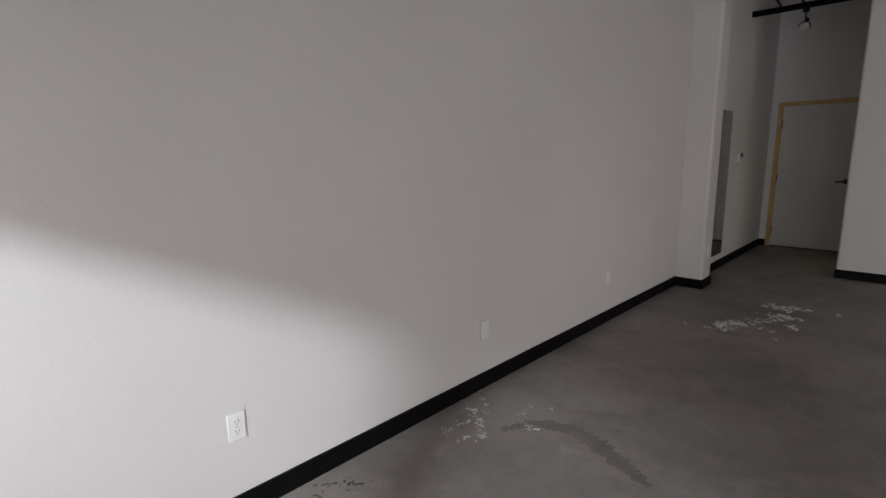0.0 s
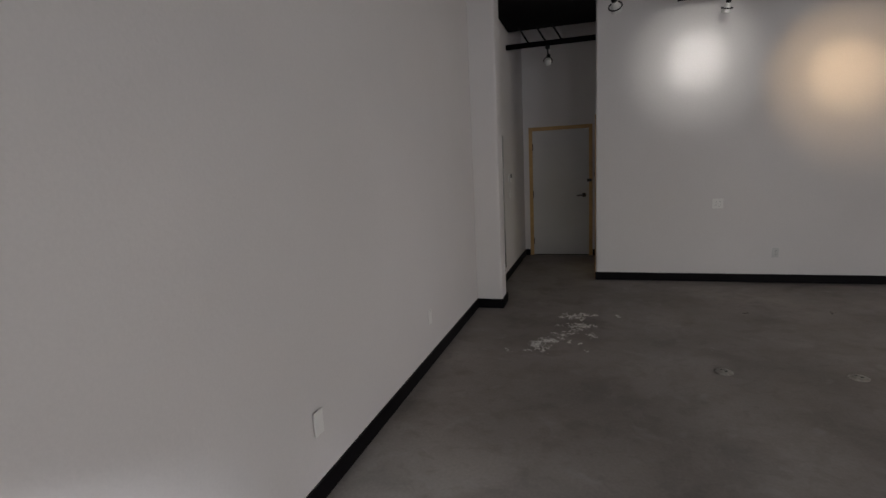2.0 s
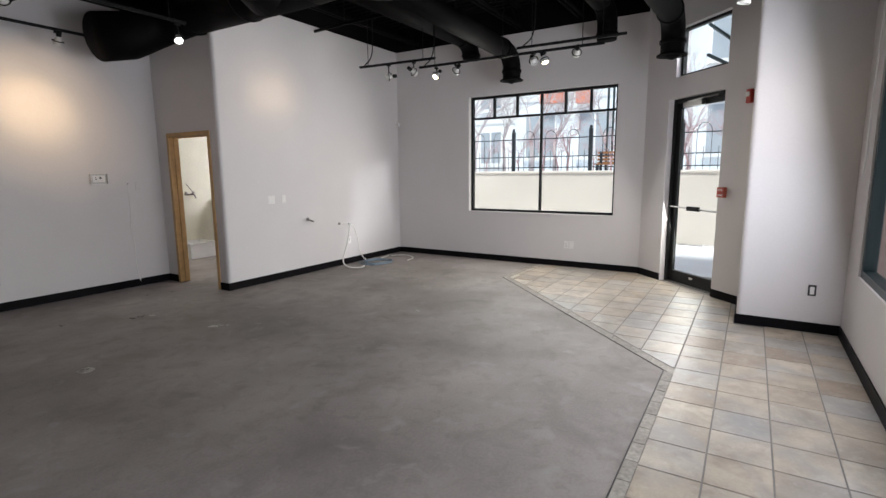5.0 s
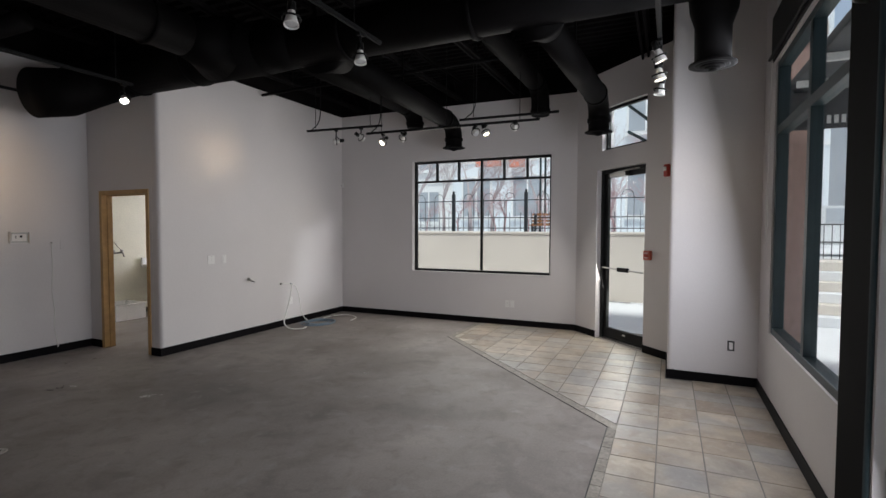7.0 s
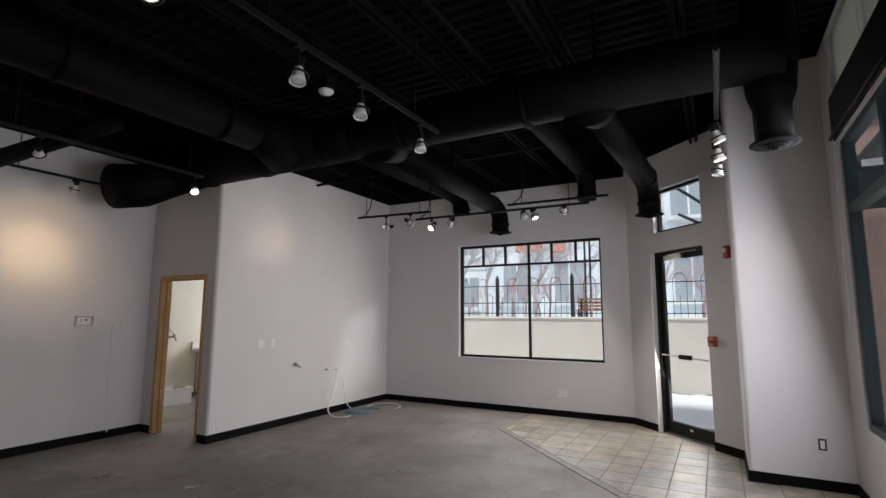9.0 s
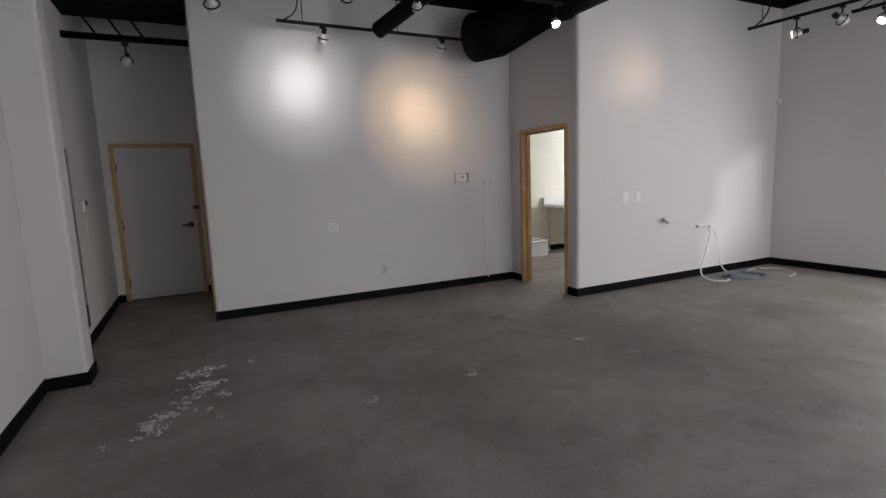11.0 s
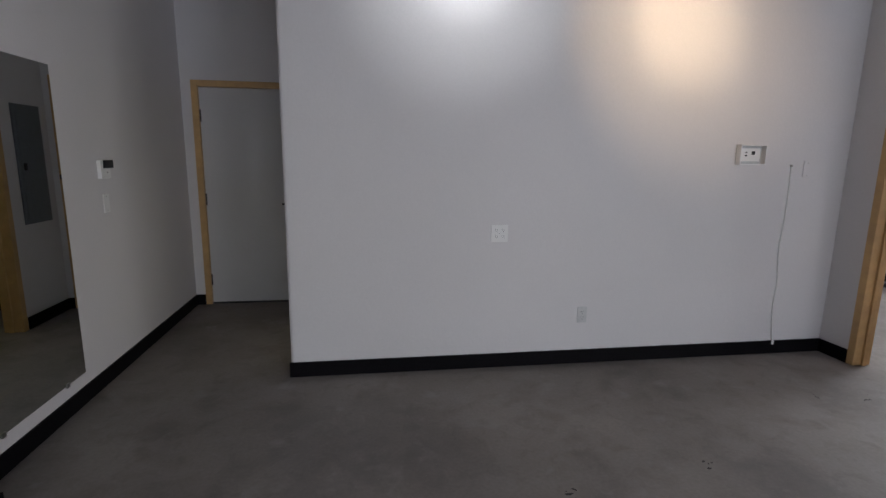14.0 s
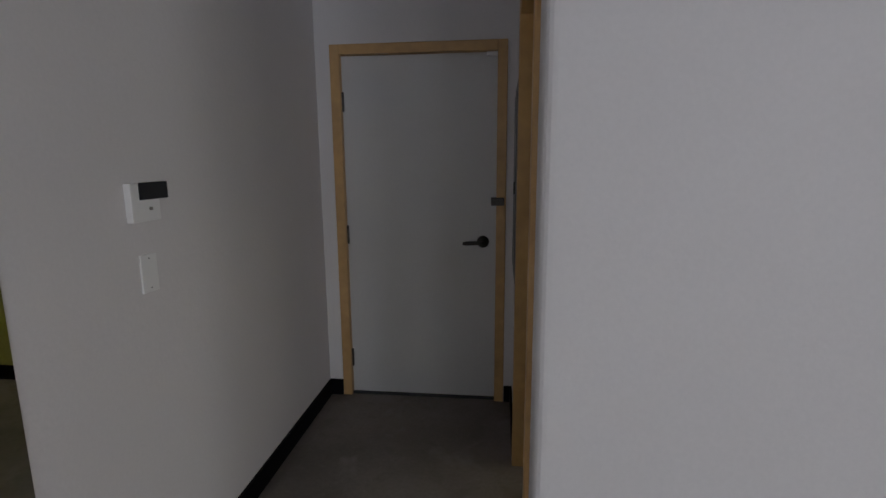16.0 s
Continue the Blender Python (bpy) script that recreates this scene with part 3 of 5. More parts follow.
# Unseen window, added to let the outdoor lamp reach the floor.
glazed_frame("unseen_window_7", pose(0.72, YS - 0.09, 0.735, 0, 0, 180), 0.97, 1.21, [], [], M_TEAL, "unseen low storefront window, sized to let light onto the west wall and floor", 0.05, 0.09, 0.05)

# blinds of the clerestory
for k in (0, 1):
    bl = thing("window_blind", pose(3.6, YS - 0.03, 3.6), "white slatted blind in the clerestory window", "blind", "clerestory blinds")
    x0 = 2.51 + k * 1.06
    for j in range(16):
        z = 3.575 + j * 0.031
        part("slat", box(x0, x0 + 0.99, YS - 0.046, YS - 0.022, z, z + 0.027), M_BLIND, bl)
    part("head_box", box(x0, x0 + 0.99, YS - 0.046, YS - 0.01, 4.072, 4.096), M_BLIND, bl)
    for cx in (x0 + 0.12, x0 + 0.9):
        part("ladder_cord", box(cx - 0.006, cx + 0.006, YS - 0.0215, YS - 0.018, 3.56, 4.08), M_PLATE, bl)

val = thing("roller_blind", pose(3.45, YS + 0.06, 3.2), "rolled dark sun blind above the storefront window", "blind")
part("hem_bar", tube([(2.5, YS + 0.036, 3.15), (4.65, YS + 0.036, 3.15)], 0.014, 10), M_TRACK, val, smooth=True)
part("fascia", box(2.49, 4.66, YS + 0.002, YS + 0.022, 3.125, 3.525, 0.004), M_TRACK, val)
part("pull_cord", tube(curve_points([(4.61, YS + 0.02, 3.2), (4.62, YS + 0.03, 2.2), (4.60, YS + 0.03, 1.65), (4.625, YS + 0.035, 1.51), (4.65, YS + 0.03, 1.66), (4.62, YS + 0.02, 3.2)], 5), 0.005, 6),
     M_PLATE, val, "looped pale pull cord")

post = thing("steel_post", pose(2.3, YS, 0), "black steel post of the storefront", "post", kind="structure")
part("shaft", box(2.03, 2.478, YS - 0.18, YS + 0.012, 0, DECK - 0.01, 0.006), M_POST, post)
part("conduit", tube([(2.012, YS + 0.02, 0.0), (2.012, YS + 0.02, DECK - 0.02)], 0.012, 8), M_TEAL, post)
part("hook_bar", tube([(2.24, YS + 0.014, 2.7), (2.225, YS + 0.06, 2.7), (2.19, YS + 0.075, 2.702), (1.9, YS + 0.08, 2.71)], [0.02, 0.017, 0.013, 0.013], 10), M_CHROME, post, "short bright metal bar", True)


def glass_door(name, m, w, h, label, handle_right, bar_z=1.04):
    """A narrow-stile glass door in its metal frame; local x along the wall, y towards the outside."""
    d = thing(name, m, label, "door", kind="structure")

    def add(nm, bm, material, parent=d, lab="", smooth=False):
        bm.transform(m)
        return part(nm, bm, material, parent, lab, smooth)
    f = 0.05
    add("frame_jamb", box(0, f, 0, 0.11, 0, h, 0.003), M_BRONZE)
    add("frame_jamb", box(w - f, w, 0, 0.11, 0, h, 0.003), M_BRONZE)
    add("frame_head", box(f, w - f, 0, 0.11, h - f, h, 0.003), M_BRONZE)
    add("threshold", box(f, w - f, -0.01, 0.12, 0, 0.012, 0.003), M_CHROME)
    leaf = add("leaf", box(f + 0.004, f + 0.064, 0.03, 0.075, 0.015, h - f - 0.004, 0.003), M_BRONZE)
    add("stile", box(w - f - 0.064, w - f - 0.004, 0.03, 0.075, 0.015, h - f - 0.004, 0.003), M_BRONZE)
    add("bottom_rail", box(f + 0.066, w - f - 0.066, 0.03, 0.075, 0.015, 0.17, 0.003), M_BRONZE)
    add("top_rail", box(f + 0.066, w - f - 0.066, 0.03, 0.075, h - f - 0.07, h - f - 0.004, 0.003), M_BRONZE)
    g = add("pane", box(f + 0.05, w - f - 0.05, 0.05, 0.056, 0.16, h - f - 0.06), M_GLASS, d, "clear glass")
    g.visible_shadow = False
    add("push_bar", tube([(f + 0.03, -0.02, bar_z + 0.01), (w - f - 0.03, -0.02, bar_z - 0.01)], 0.011, 8), M_CHROME, d, "slim metal push bar")
    add("bar_latch", box(w * 0.42, w * 0.63, -0.045, -0.005, bar_z - 0.028, bar_z + 0.03, 0.004), M_TRACK)
    add("closer", box(w * 0.22, w * 0.56, -0.035, 0.03, h - f - 0.075, h - f - 0.012, 0.006), M_CHROME, d, "grey door closer")
    add("closer_arm", tube([(w * 0.3, -0.03, h - f - 0.01), (w * 0.62, -0.05, h - f + 0.0), (w * 0.8, 0.0, h - f + 0.01)], 0.009, 6), M_CHROME, d)
    add("floor_label", box(w * 0.5 - 0.03, w * 0.5 + 0.03, 0.0285, 0.03, 0.10, 0.125), M_PLATE)
    return d


glass_door("exit_door", DIAG @ pose(S0 + 1.165, -0.08, 0, 0, 0, 180), 0.975, 2.47, "dark-framed glass exit door with a push bar", True)
glass_door("front_door", pose(2.0, YS - 0.05, 0, 0, 0, 180), 1.1, 2.9, "dark-framed glass front door with a closer", True)

# iron ties seen through the transom
brace = thing("canopy_brace", DIAG @ pose(1.0, -0.6, 2.6), "dark crossed metal ties of the entrance canopy", "canopy brace")
for a, b in (((0.25, 2.6), (1.5, 3.5)), ((0.25, 3.5), (1.5, 2.6)), ((0.2, 3.1), (0.75, 3.55)), ((0.55, 2.6), (1.5, 3.1)), ((0.2, 2.85), (1.0, 3.55))):
    bm = tube([(a[0], -0.65, a[1]), (b[0], -0.65, b[1])], 0.024, 6)
    bm.transform(DIAG)
    part("tie", bm, M_TEAL, brace)
bm = box(0.1, 1.7, -0.7, -0.62, 2.52, 2.6)
bm.transform(DIAG)
part("rail", bm, M_TEAL, brace)
for x in (0.1, 1.66):
    bm = box(x - 0.02, x + 0.02, -0.66, -0.201, 2.54, 2.58)
    bm.transform(DIAG)
    part("bracket", bm, M_TEAL, brace)

# hall mirror
mir = thing("wall_mirror", pose(XH + 0.01, 6.4, 0.18), "large frameless mirror fixed to the hall wall", "mirror")
part("glass", box(XH + 0.001, XH + 0.007, 5.95, 6.83, 0.18, 1.893), M_MIRROR, mir)
for y in (6.15, 6.65):
    part("clip", box(XH + 0.001, XH + 0.012, y - 0.012, y + 0.012, 0.168, 0.192), M_CHROME, mir)


# ---------- ducts ----------
def elbow(a, corner, b, n=8):
    """Points of a smooth bend from a through corner to b."""
    a, c, b = Vector(a), Vector(corner), Vector(b)
    return [a * (1 - t) ** 2 + c * 2 * t * (1 - t) + b * t * t for t in (k / n for k in range(n + 1))]


def collar(p, axis, r):
    d = Vector(axis)
    p = Vector(p)
    return tube([p - d * 0.025, p - d * 0.02, p + d * 0.02, p + d * 0.025], [r, r + 0.012, r + 0.012, r], 28)


def diffuser(bm_parent, p, r):
    """A round stepped ceiling diffuser under a drop."""
    rim = part("diffuser", lathe([(r * 0.8, 0.06), (r * 0.86, 0.03), (r * 1.32, 0.0), (r * 1.32, -0.012), (r * 1.1, -0.012)], 28, at=p), M_DUCT, bm_parent, "stepped round black diffuser", True)
    for k, q in enumerate((0.98, 0.72, 0.46, 0.22)):
        part("cone", lathe([(r * q * 0.92, 0.012 - 0.012 * k), (r * q, -0.012 - 0.012 * k), (r * q * 0.9, -0.016 - 0.012 * k)], 24, at=p), M_DUCT, rim, smooth=True)


DX, DZ, DR = 3.3, 3.47, 0.22
main = thing("main_duct", pose(DX, 3.0, DZ), "large black painted round main duct under the roof deck", "air duct")
part("run", tube([(DX, -0.5, DZ + 0.02), (DX, 3.3, DZ)], DR, 32), M_DUCT, main, smooth=True)
part("riser", tube([(DX, -0.42, DZ - 0.1), (DX, -0.42, DECK)], 0.17, 28), M_DUCT, main, smooth=True)
part("reducer", tube([(DX, 3.3, DZ), (DX - 0.02, 3.7, DZ + 0.03)], [DR, 0.27], 32), M_DUCT, main, smooth=True)
part("run", tube([(DX - 0.02, 3.7, DZ + 0.03), (DX - 0.04, 5.75, DZ + 0.03)], 0.27, 32), M_DUCT, main, smooth=True)
part("bend", tube(elbow((DX - 0.04, 5.75, DZ + 0.03), (DX - 0.05, 6.35, DZ + 0.0), (2.78, 6.3, 3.19)) + [Vector((2.43, 6.28, 3.1))], 0.27, 32), M_DUCT, main, smooth=True)
part("drop", tube([(3.4, -0.42, 3.5), (3.42, -0.42, 3.2), (3.44, -0.42, 3.1), (3.44, -0.42, 2.84)], [0.19, 0.16, 0.125, 0.122], 32), M_DUCT, main, smooth=True)
for y, r in ((1.4, DR), (2.7, DR), (4.7, 0.27), (5.7, 0.27)):
    part("collar", collar((DX - (0.03 if y > 3.5 else 0), y, DZ + (0.03 if y > 3.5 else 0)), (0, 1, 0), r + 0.002), M_DUCT, main, smooth=True)
diffuser(main, (3.44, -0.42, 2.83), 0.122)
for y in (0.8, 3.1, 5.2):
    part("strap", box(DX - 0.012, DX + 0.012, y - 0.015, y + 0.015, DZ + 0.2, DECK), M_DUCT, main)


def branch(y0, y1, x1, drop_z, r):
    d = thing("branch_duct", pose(DX, y0, DZ), "black painted round branch duct ending in a round diffuser", "air duct", "branch ducts")
    part("saddle", tube([(DX + 0.06, y0, 3.44), (DX + 0.2, y0, 3.42), (DX + 0.42, y0, 3.398)], [r * 2.1, r * 1.6, r], 28), M_DUCT, d, smooth=True)
    part("run", tube([(DX + 0.34, y0, 3.4), (x1 - 0.35, y1, 3.33)], r, 28), M_DUCT, d, smooth=True)
    part("bend", tube(elbow((x1 - 0.35, y1, 3.33), (x1, y1, 3.33), (x1, y1, 3.08)) + [Vector((x1, y1, drop_z))], r, 28), M_DUCT, d, smooth=True)
    part("collar", collar((x1 - 0.36, y1, 3.33), (1, 0, 0), r + 0.002), M_DUCT, d, smooth=True)
    part("collar", collar((x1, y1, 3.06), (0, 0, 1), r + 0.002), M_DUCT, d, smooth=True)
    part("strap", box((DX + x1) / 2 - 0.01, (DX + x1) / 2 + 0.01, (y0 + y1) / 2 - 0.01, (y0 + y1) / 2 + 0.01, 3.4, DECK), M_DUCT, d)
    diffuser(d, (x1, y1, drop_z), r)


branch(3.05, 3.07, 6.75, 2.93, 0.135)
branch(0.87, 0.73, 6.2, 2.91, 0.135)


def stub(x, y, z, r, x0, zr):
    d = thing("drop_duct", pose(x, y, z), "black painted duct turning down to an open end", "air duct", "drop ducts")
    part("run", tube([(x0, y, zr), (x - 0.4, y, zr)], r, 24), M_DUCT, d, smooth=True)
    part("bend", tube(elbow((x - 0.4, y, zr), (x, y, zr), (x, y, zr - 0.26)) + [Vector((x, y, z))], r, 24), M_DUCT, d, smooth=True)
    part("collar", collar((x, y, z + 0.07), (0, 0, 1), r + 0.002), M_DUCT, d, smooth=True)


cross = thing("cross_duct", pose(0.7, 4.22, 3.5), "black painted round duct crossing to the main duct", "air duct")
part("run", tube([(XW + 0.013, 4.22, 3.5), (DX - 0.62, 4.22, 3.5)], 0.2, 28), M_DUCT, cross, smooth=True)
part("flare", tube([(DX - 0.62, 4.22, 3.5), (DX - 0.42, 4.22, 3.5), (DX - 0.2, 4.22, 3.5)], [0.2, 0.24, 0.34], 28), M_DUCT, cross, smooth=True)
for x in (-0.6, 0.9, 2.3):
    part("collar", collar((x, 4.22, 3.5), (1, 0, 0), 0.202), M_DUCT, cross, smooth=True)
    part("strap", box(x + 0.1, x + 0.125, 4.205, 4.235, 3.695, DECK), M_DUCT, cross)

stub(6.9, 3.86, 3.345, 0.14, 3.4, 3.63)
stub(6.75, 1.65, 3.32, 0.135, 3.4, 3.74)
duct = thing("supply_duct", pose(1.4, 6.2, 3.2), "short black supply duct pointing at the back wall", "air duct")
part("run", tube([(1.27, 6.32, 3.09), (1.56, 5.55, 3.29), (1.75, 5.0, 3.42)], 0.085, 24), M_DUCT, duct, smooth=True)
part("hanger", tube([(1.6, 5.4, 3.38), (1.6, 5.4, DECK)], 0.006, 6), M_TRACK, duct)
for nm, pts, r in (("conduit", [(5.15, 5.6, 3.66), (5.15, 5.0, 3.68), (5.15, 1.5, 3.7)], 0.022), ("conduit", [(0.28, 6.9, 3.5), (0.33, 4.2, 3.62), (0.4, 1.2, 3.7)], 0.026),
                   ("conduit", [(-1.7, 1.66, 3.74), (7.0, 1.66, 3.74)], 0.026)):
    c = thing("ceiling_pipe", pose(*pts[0]), "thin black painted pipe under the roof deck", "pipe", "ceiling pipes")
    part(nm, tube(pts, r, 10), M_DUCT, c, smooth=True)
    part("hanger", tube([pts[1], (pts[1][0], pts[1][1], DECK)], 0.005, 6), M_TRACK, c)
hp = thing("hall_pipe", pose(-1.1, 7.3, 3.05), "thick black pipe across the hall below the deck", "pipe")
part("run", tube([(XH + 0.002, 7.3, 3.05), (XR - 0.002, 7.3, 3.05)], 0.035, 12), M_DUCT, hp, smooth=True)
part("bracket", box(-1.2, -1.14, 7.28, 7.32, 2.98, 3.06, 0.004), M_TRACK, hp)


hd = thing("hall_duct", pose(-1.14, 6.8, 3.28), "wide flat black painted duct across the top of the hall", "air duct")
part("casing", box(XH + 0.002, XR - 0.002, 6.1, 7.48, 3.28, 3.55, 0.006), M_BLACK, hd)
for x in (-1.5, -0.8):
    part("strap", box(x - 0.012, x + 0.012, 7.0, 7.03, 3.549, DECK), M_TRACK, hd)
for x in (-1.42, -1.2, -1.0):
    part("rod", tube([(x - 0.12, 7.3, 3.279), (x, 7.3, 3.08)], 0.012, 8), M_TRACK, hp)


# ---------- track lights ----------
def track(name, a, b, label, drops):
    t = thing(name, pose(*a), label, "light track", "light tracks")
    d = (Vector(b) - Vector(a)).normalized()
    s = Vector((-d.y, d.x, 0)) * 0.017
    bm = bmesh.new()
    for z0, z1, k in ((0.0, 0.018, 1.0), (-0.012, 0.0, 0.5)):
        q = [Vector(a) - s * k, Vector(a) + s * k, Vector(b) + s * k, Vector(b) - s * k]
        lo = [bm.verts.new(p + Vector((0, 0, z0))) for p in q]
        hi = [bm.verts.new(p + Vector((0, 0, z1))) for p in q]
        bm.faces.new(lo[::-1])
        bm.faces.new(hi)
        for i in range(4):
            bm.faces.new((lo[i], lo[(i + 1) % 4], hi[(i + 1) % 4], hi[i]))
    part("rail", bm, M_TRACK, t)
    for k in drops:
        p = Vector(a).lerp(Vector(b), k)
        part("hanger", tube([p + Vector((0, 0, 0.018)), (p.x, p.y, DECK)], 0.005, 6), M_TRACK, t)
    p = Vector(a).lerp(Vector(b), drops[0]) if drops else Vector(a)
    part("feed_cable", tube(curve_points([Vector(a) + d * 0.08 + Vector((0, 0, 0.018)), Vector(a) + d * 0.2 + Vector((0, 0, 0.12)), Vector(a) + d * 0.24 + Vector((0, 0, 0.35)), (a[0] + d.x * 0.24, a[1] + d.y * 0.24, DECK)], 5), 0.008, 6), M_TRACK, t)
    return t


def track_light(p, aim, rail_z, lit=None, style="par"):
    """A lamp head at p turned to aim, on a stem from the rail above it."""
    p, aim = Vector(p), Vector(aim)
    m = look(p, aim)
    lab = {None: "unlit track lamp with a black wire yoke and grey reflector", "warm": "lit warm track lamp on a black yoke", "white": "lit white track lamp on a black yoke"}[lit]
    t = thing("track_lamp", Matrix.Translation(p), lab, "track light", "track lamps")
    part("adapter", box(p.x - 0.03, p.x + 0.03, p.y - 0.016, p.y + 0.016, rail_z - 0.036, rail_z - 0.012, 0.003), M_TRACK, t)
    part("stem", tube([(p.x, p.y, rail_z - 0.034), (p.x, p.y, p.z + 0.062)], 0.009, 8), M_TRACK, t)
    ring = [m @ Vector((0.054 * math.cos(a), 0.054 * math.sin(a), 0.0)) for a in (math.pi * 2 * k / 20 for k in range(21))]
    part("yoke", tube(ring, 0.006, 6), M_TRACK, t)
    bm = lathe([(0.018, 0.085), (0.022, 0.05), (0.026, 0.035), (0.043, -0.03), (0.046, -0.042), (0.041, -0.042), (0.038, -0.03)], 22)
    bm.transform(m)
    sh = part("reflector", bm, M_LAMPWHITE, t, "pale flared reflector bulb", True)
    bm = lathe([(0.022, 0.05), (0.026, 0.06), (0.026, 0.11), (0.016, 0.118)], 16)
    bm.transform(m)
    part("socket", bm, M_TRACK, t, smooth=True)
    bm = lathe([(0.0385, -0.032), (0.025, -0.036), (0.004, -0.038)], 20)
    bm.transform(m)
    part("lens", bm, {None: M_UNLIT, "warm": M_LIT_WARM, "white": M_LIT_WHITE}[lit], sh, "bright lens" if lit else "dull glass lens", True)
    part("neck", tube([(p.x, p.y, p.z + 0.064), m @ Vector((0, 0.03, 0.05))], 0.007, 6), M_TRACK, t)
    return t


ZB = 3.13
track("light_track", (-0.9, 1.93, 3.05), (2.62, 1.93, 3.05), "long black light track hung under the deck", (0.15, 0.5, 0.9))
for x, lit in ((0.265, "warm"), (1.075, None), (1.615, None), (2.345, None)):
    track_light((x, 1.93, 2.86), (x - 0.25, 1.75, 1.6) if not lit else (-0.6, 0.4, 1.9), 3.05, lit)
track("light_track", (-0.75, 5.08, ZB), (2.75, 5.08, ZB), "black light track hung in front of the back wall", (0.1, 0.5, 0.95))
track_light((-0.48, 5.08, 2.9), (-1.0, 6.2, 2.2), ZB)
track_light((-0.42, 5.08, 2.78), (-0.1, 6.4, 1.8), ZB)
track_light((0.57, 5.08, 2.95), (0.54, 7.02, 2.58), ZB)
track_light((1.184, 5.08, 2.955), (2.02, 7.02, 2.27), ZB, "warm")
track_light((2.655, 5.08, 2.96), (2.0, 3.6, 1.2), ZB, "white")
track("light_track", (0.26, 6.6, 3.17), (2.5, 6.6, 3.16), "black light track close to the back wall", (0.12, 0.6))
track_light((0.736, 6.6, 3.03), (0.6, 7.0, 2.0), 3.17)
track_light((2.16, 6.6, 3.04), (2.1, 7.0, 2.0), 3.16)
track("light_track", (5.32, 4.88, 3.08), (5.42, 3.62, 3.08), "short black light track near the window", (0.12, 0.85))
track_light((5.34, 4.36, 2.9), (4.24, 5.617, 2.63), 3.08, "warm")
track_light((5.38, 3.95, 2.93), (7.2, 3.4, 2.0), 3.08)
track("light_track", (5.45, 3.9, 2.99), (5.5, 1.36, 2.99), "long black light track in front of the window", (0.1, 0.5, 0.9))
track_light((5.5, 3.65, 2.87), (4.2, 3.9, 1.7), 2.99, "warm")
track_light((5.5, 3.33, 2.9), (6.4, 4.6, 2.0), 2.99)
track_light((5.45, 2.2, 2.89), (4.2, 1.2, 1.6), 2.99)
track_light((5.45, 2.06, 2.88), (5.0, 1.2, 1.0), 2.99, "warm")
track_light((5.5, 1.68, 2.93), (7.1, 2.4, 2.1), 2.99)
track("light_track", (5.62, 2.5, 3.1), (5.66, 1.15, 3.1), "short black light track above the other one", (0.15, 0.8))
track("light_track", (2.2, -0.06, 3.04), (4.7, -0.06, 3.04), "black light track running towards the column", (0.1, 0.7))
track_light((3.33, -0.06, 2.9), (3.6, -0.6, 1.4), 3.04, "warm")
track_light((3.5, -0.06, 2.81), (3.6, -0.4, 1.0), 3.04, "warm")
track_light((3.92, -0.06, 2.8), (3.9, 0.2, 1.5), 3.04)
hl = track_light((-1.17, 7.3, 2.83), (-1.2, 6.7, 2.2), 3.01)

sm = thing("smoke_detector", pose(2.62, 3.14, 3.7), "white round smoke detector on a dark ceiling box", "smoke detector")
part("body", lathe([(0.07, 0.0), (0.07, -0.018), (0.055, -0.034), (0.02, -0.042), (0.012, -0.05)], 24, at=(2.62, 3.15, 3.69)), M_PLATE, sm, smooth=True)
part("mount", box(2.56, 2.68, 3.09, 3.21, 3.69, 3.799), M_TRACK, sm)


# ---------- wall fittings ----------
def on_wall(p, facing):
    """A pose with x along the wall, y out of it (plan degrees of the outward way), z up."""
    return pose(*p, 0, 0, facing - 90)


def wall_plate(p, facing, kind="outlet", gangs=1, material=None, label=""):
    m = on_wall(p, facing)
    w = 0.07 + 0.046 * (gangs - 1)
    names = {"outlet": "wall_outlet", "switch": "light_switch", "blank": "blank_plate"}
    labs = {"outlet": "white duplex outlet in a cover plate on the wall", "switch": "white rocker switch plate on the wall", "blank": "plain white blank cover plate on the wall"}
    t = thing(names[kind], m, label or labs[kind], {"outlet": "outlet", "switch": "light switch", "blank": "cover plate"}[kind], "wall plates")
    bm = box(-w / 2, w / 2, 0.0, 0.006, -0.058, 0.058, 0.002)
    bm.transform(m)
    part("plate", bm, material or M_PLATE, t)
    for g in range(gangs):
        cx = (g - (gangs - 1) / 2) * 0.046
        if kind == "outlet":
            for cz in (-0.021, 0.021):
                bm = lathe([(0.0165, 0), (0.0165, 0.003)], 14)
                bm.transform(m @ pose(cx, 0.006, cz, -90))
                f = part("socket", bm, material or M_PLATE, t)
                bm = box(cx - 0.008, cx - 0.0055, 0.009, 0.0098, cz - 0.001, cz + 0.008)
                box(cx + 0.0055, cx + 0.008, 0.009, 0.0098, cz - 0.001, cz + 0.008, bm=bm)
                box(cx - 0.0025, cx + 0.0025, 0.009, 0.0098, cz - 0.011, cz - 0.007, bm=bm)
                bm.transform(m)
                part("slots", bm, M_SLOT, f)
        elif kind == "switch":
            bm = box(cx - 0.0165, cx + 0.0165, 0.006, 0.0095, -0.033, 0.033, 0.0015)
            bm.transform(m)
            part("rocker", bm, material or M_PLATE, t)
    for cz in ((0.0,) if kind == "outlet" else (-0.045, 0.045)):
        bm = lathe([(0.0032, 0), (0.0025, 0.0012)], 8)
        bm.transform(m @ pose(0, 0.006, cz, -90))
        part("screw", bm, M_CHROME, t)
    return t


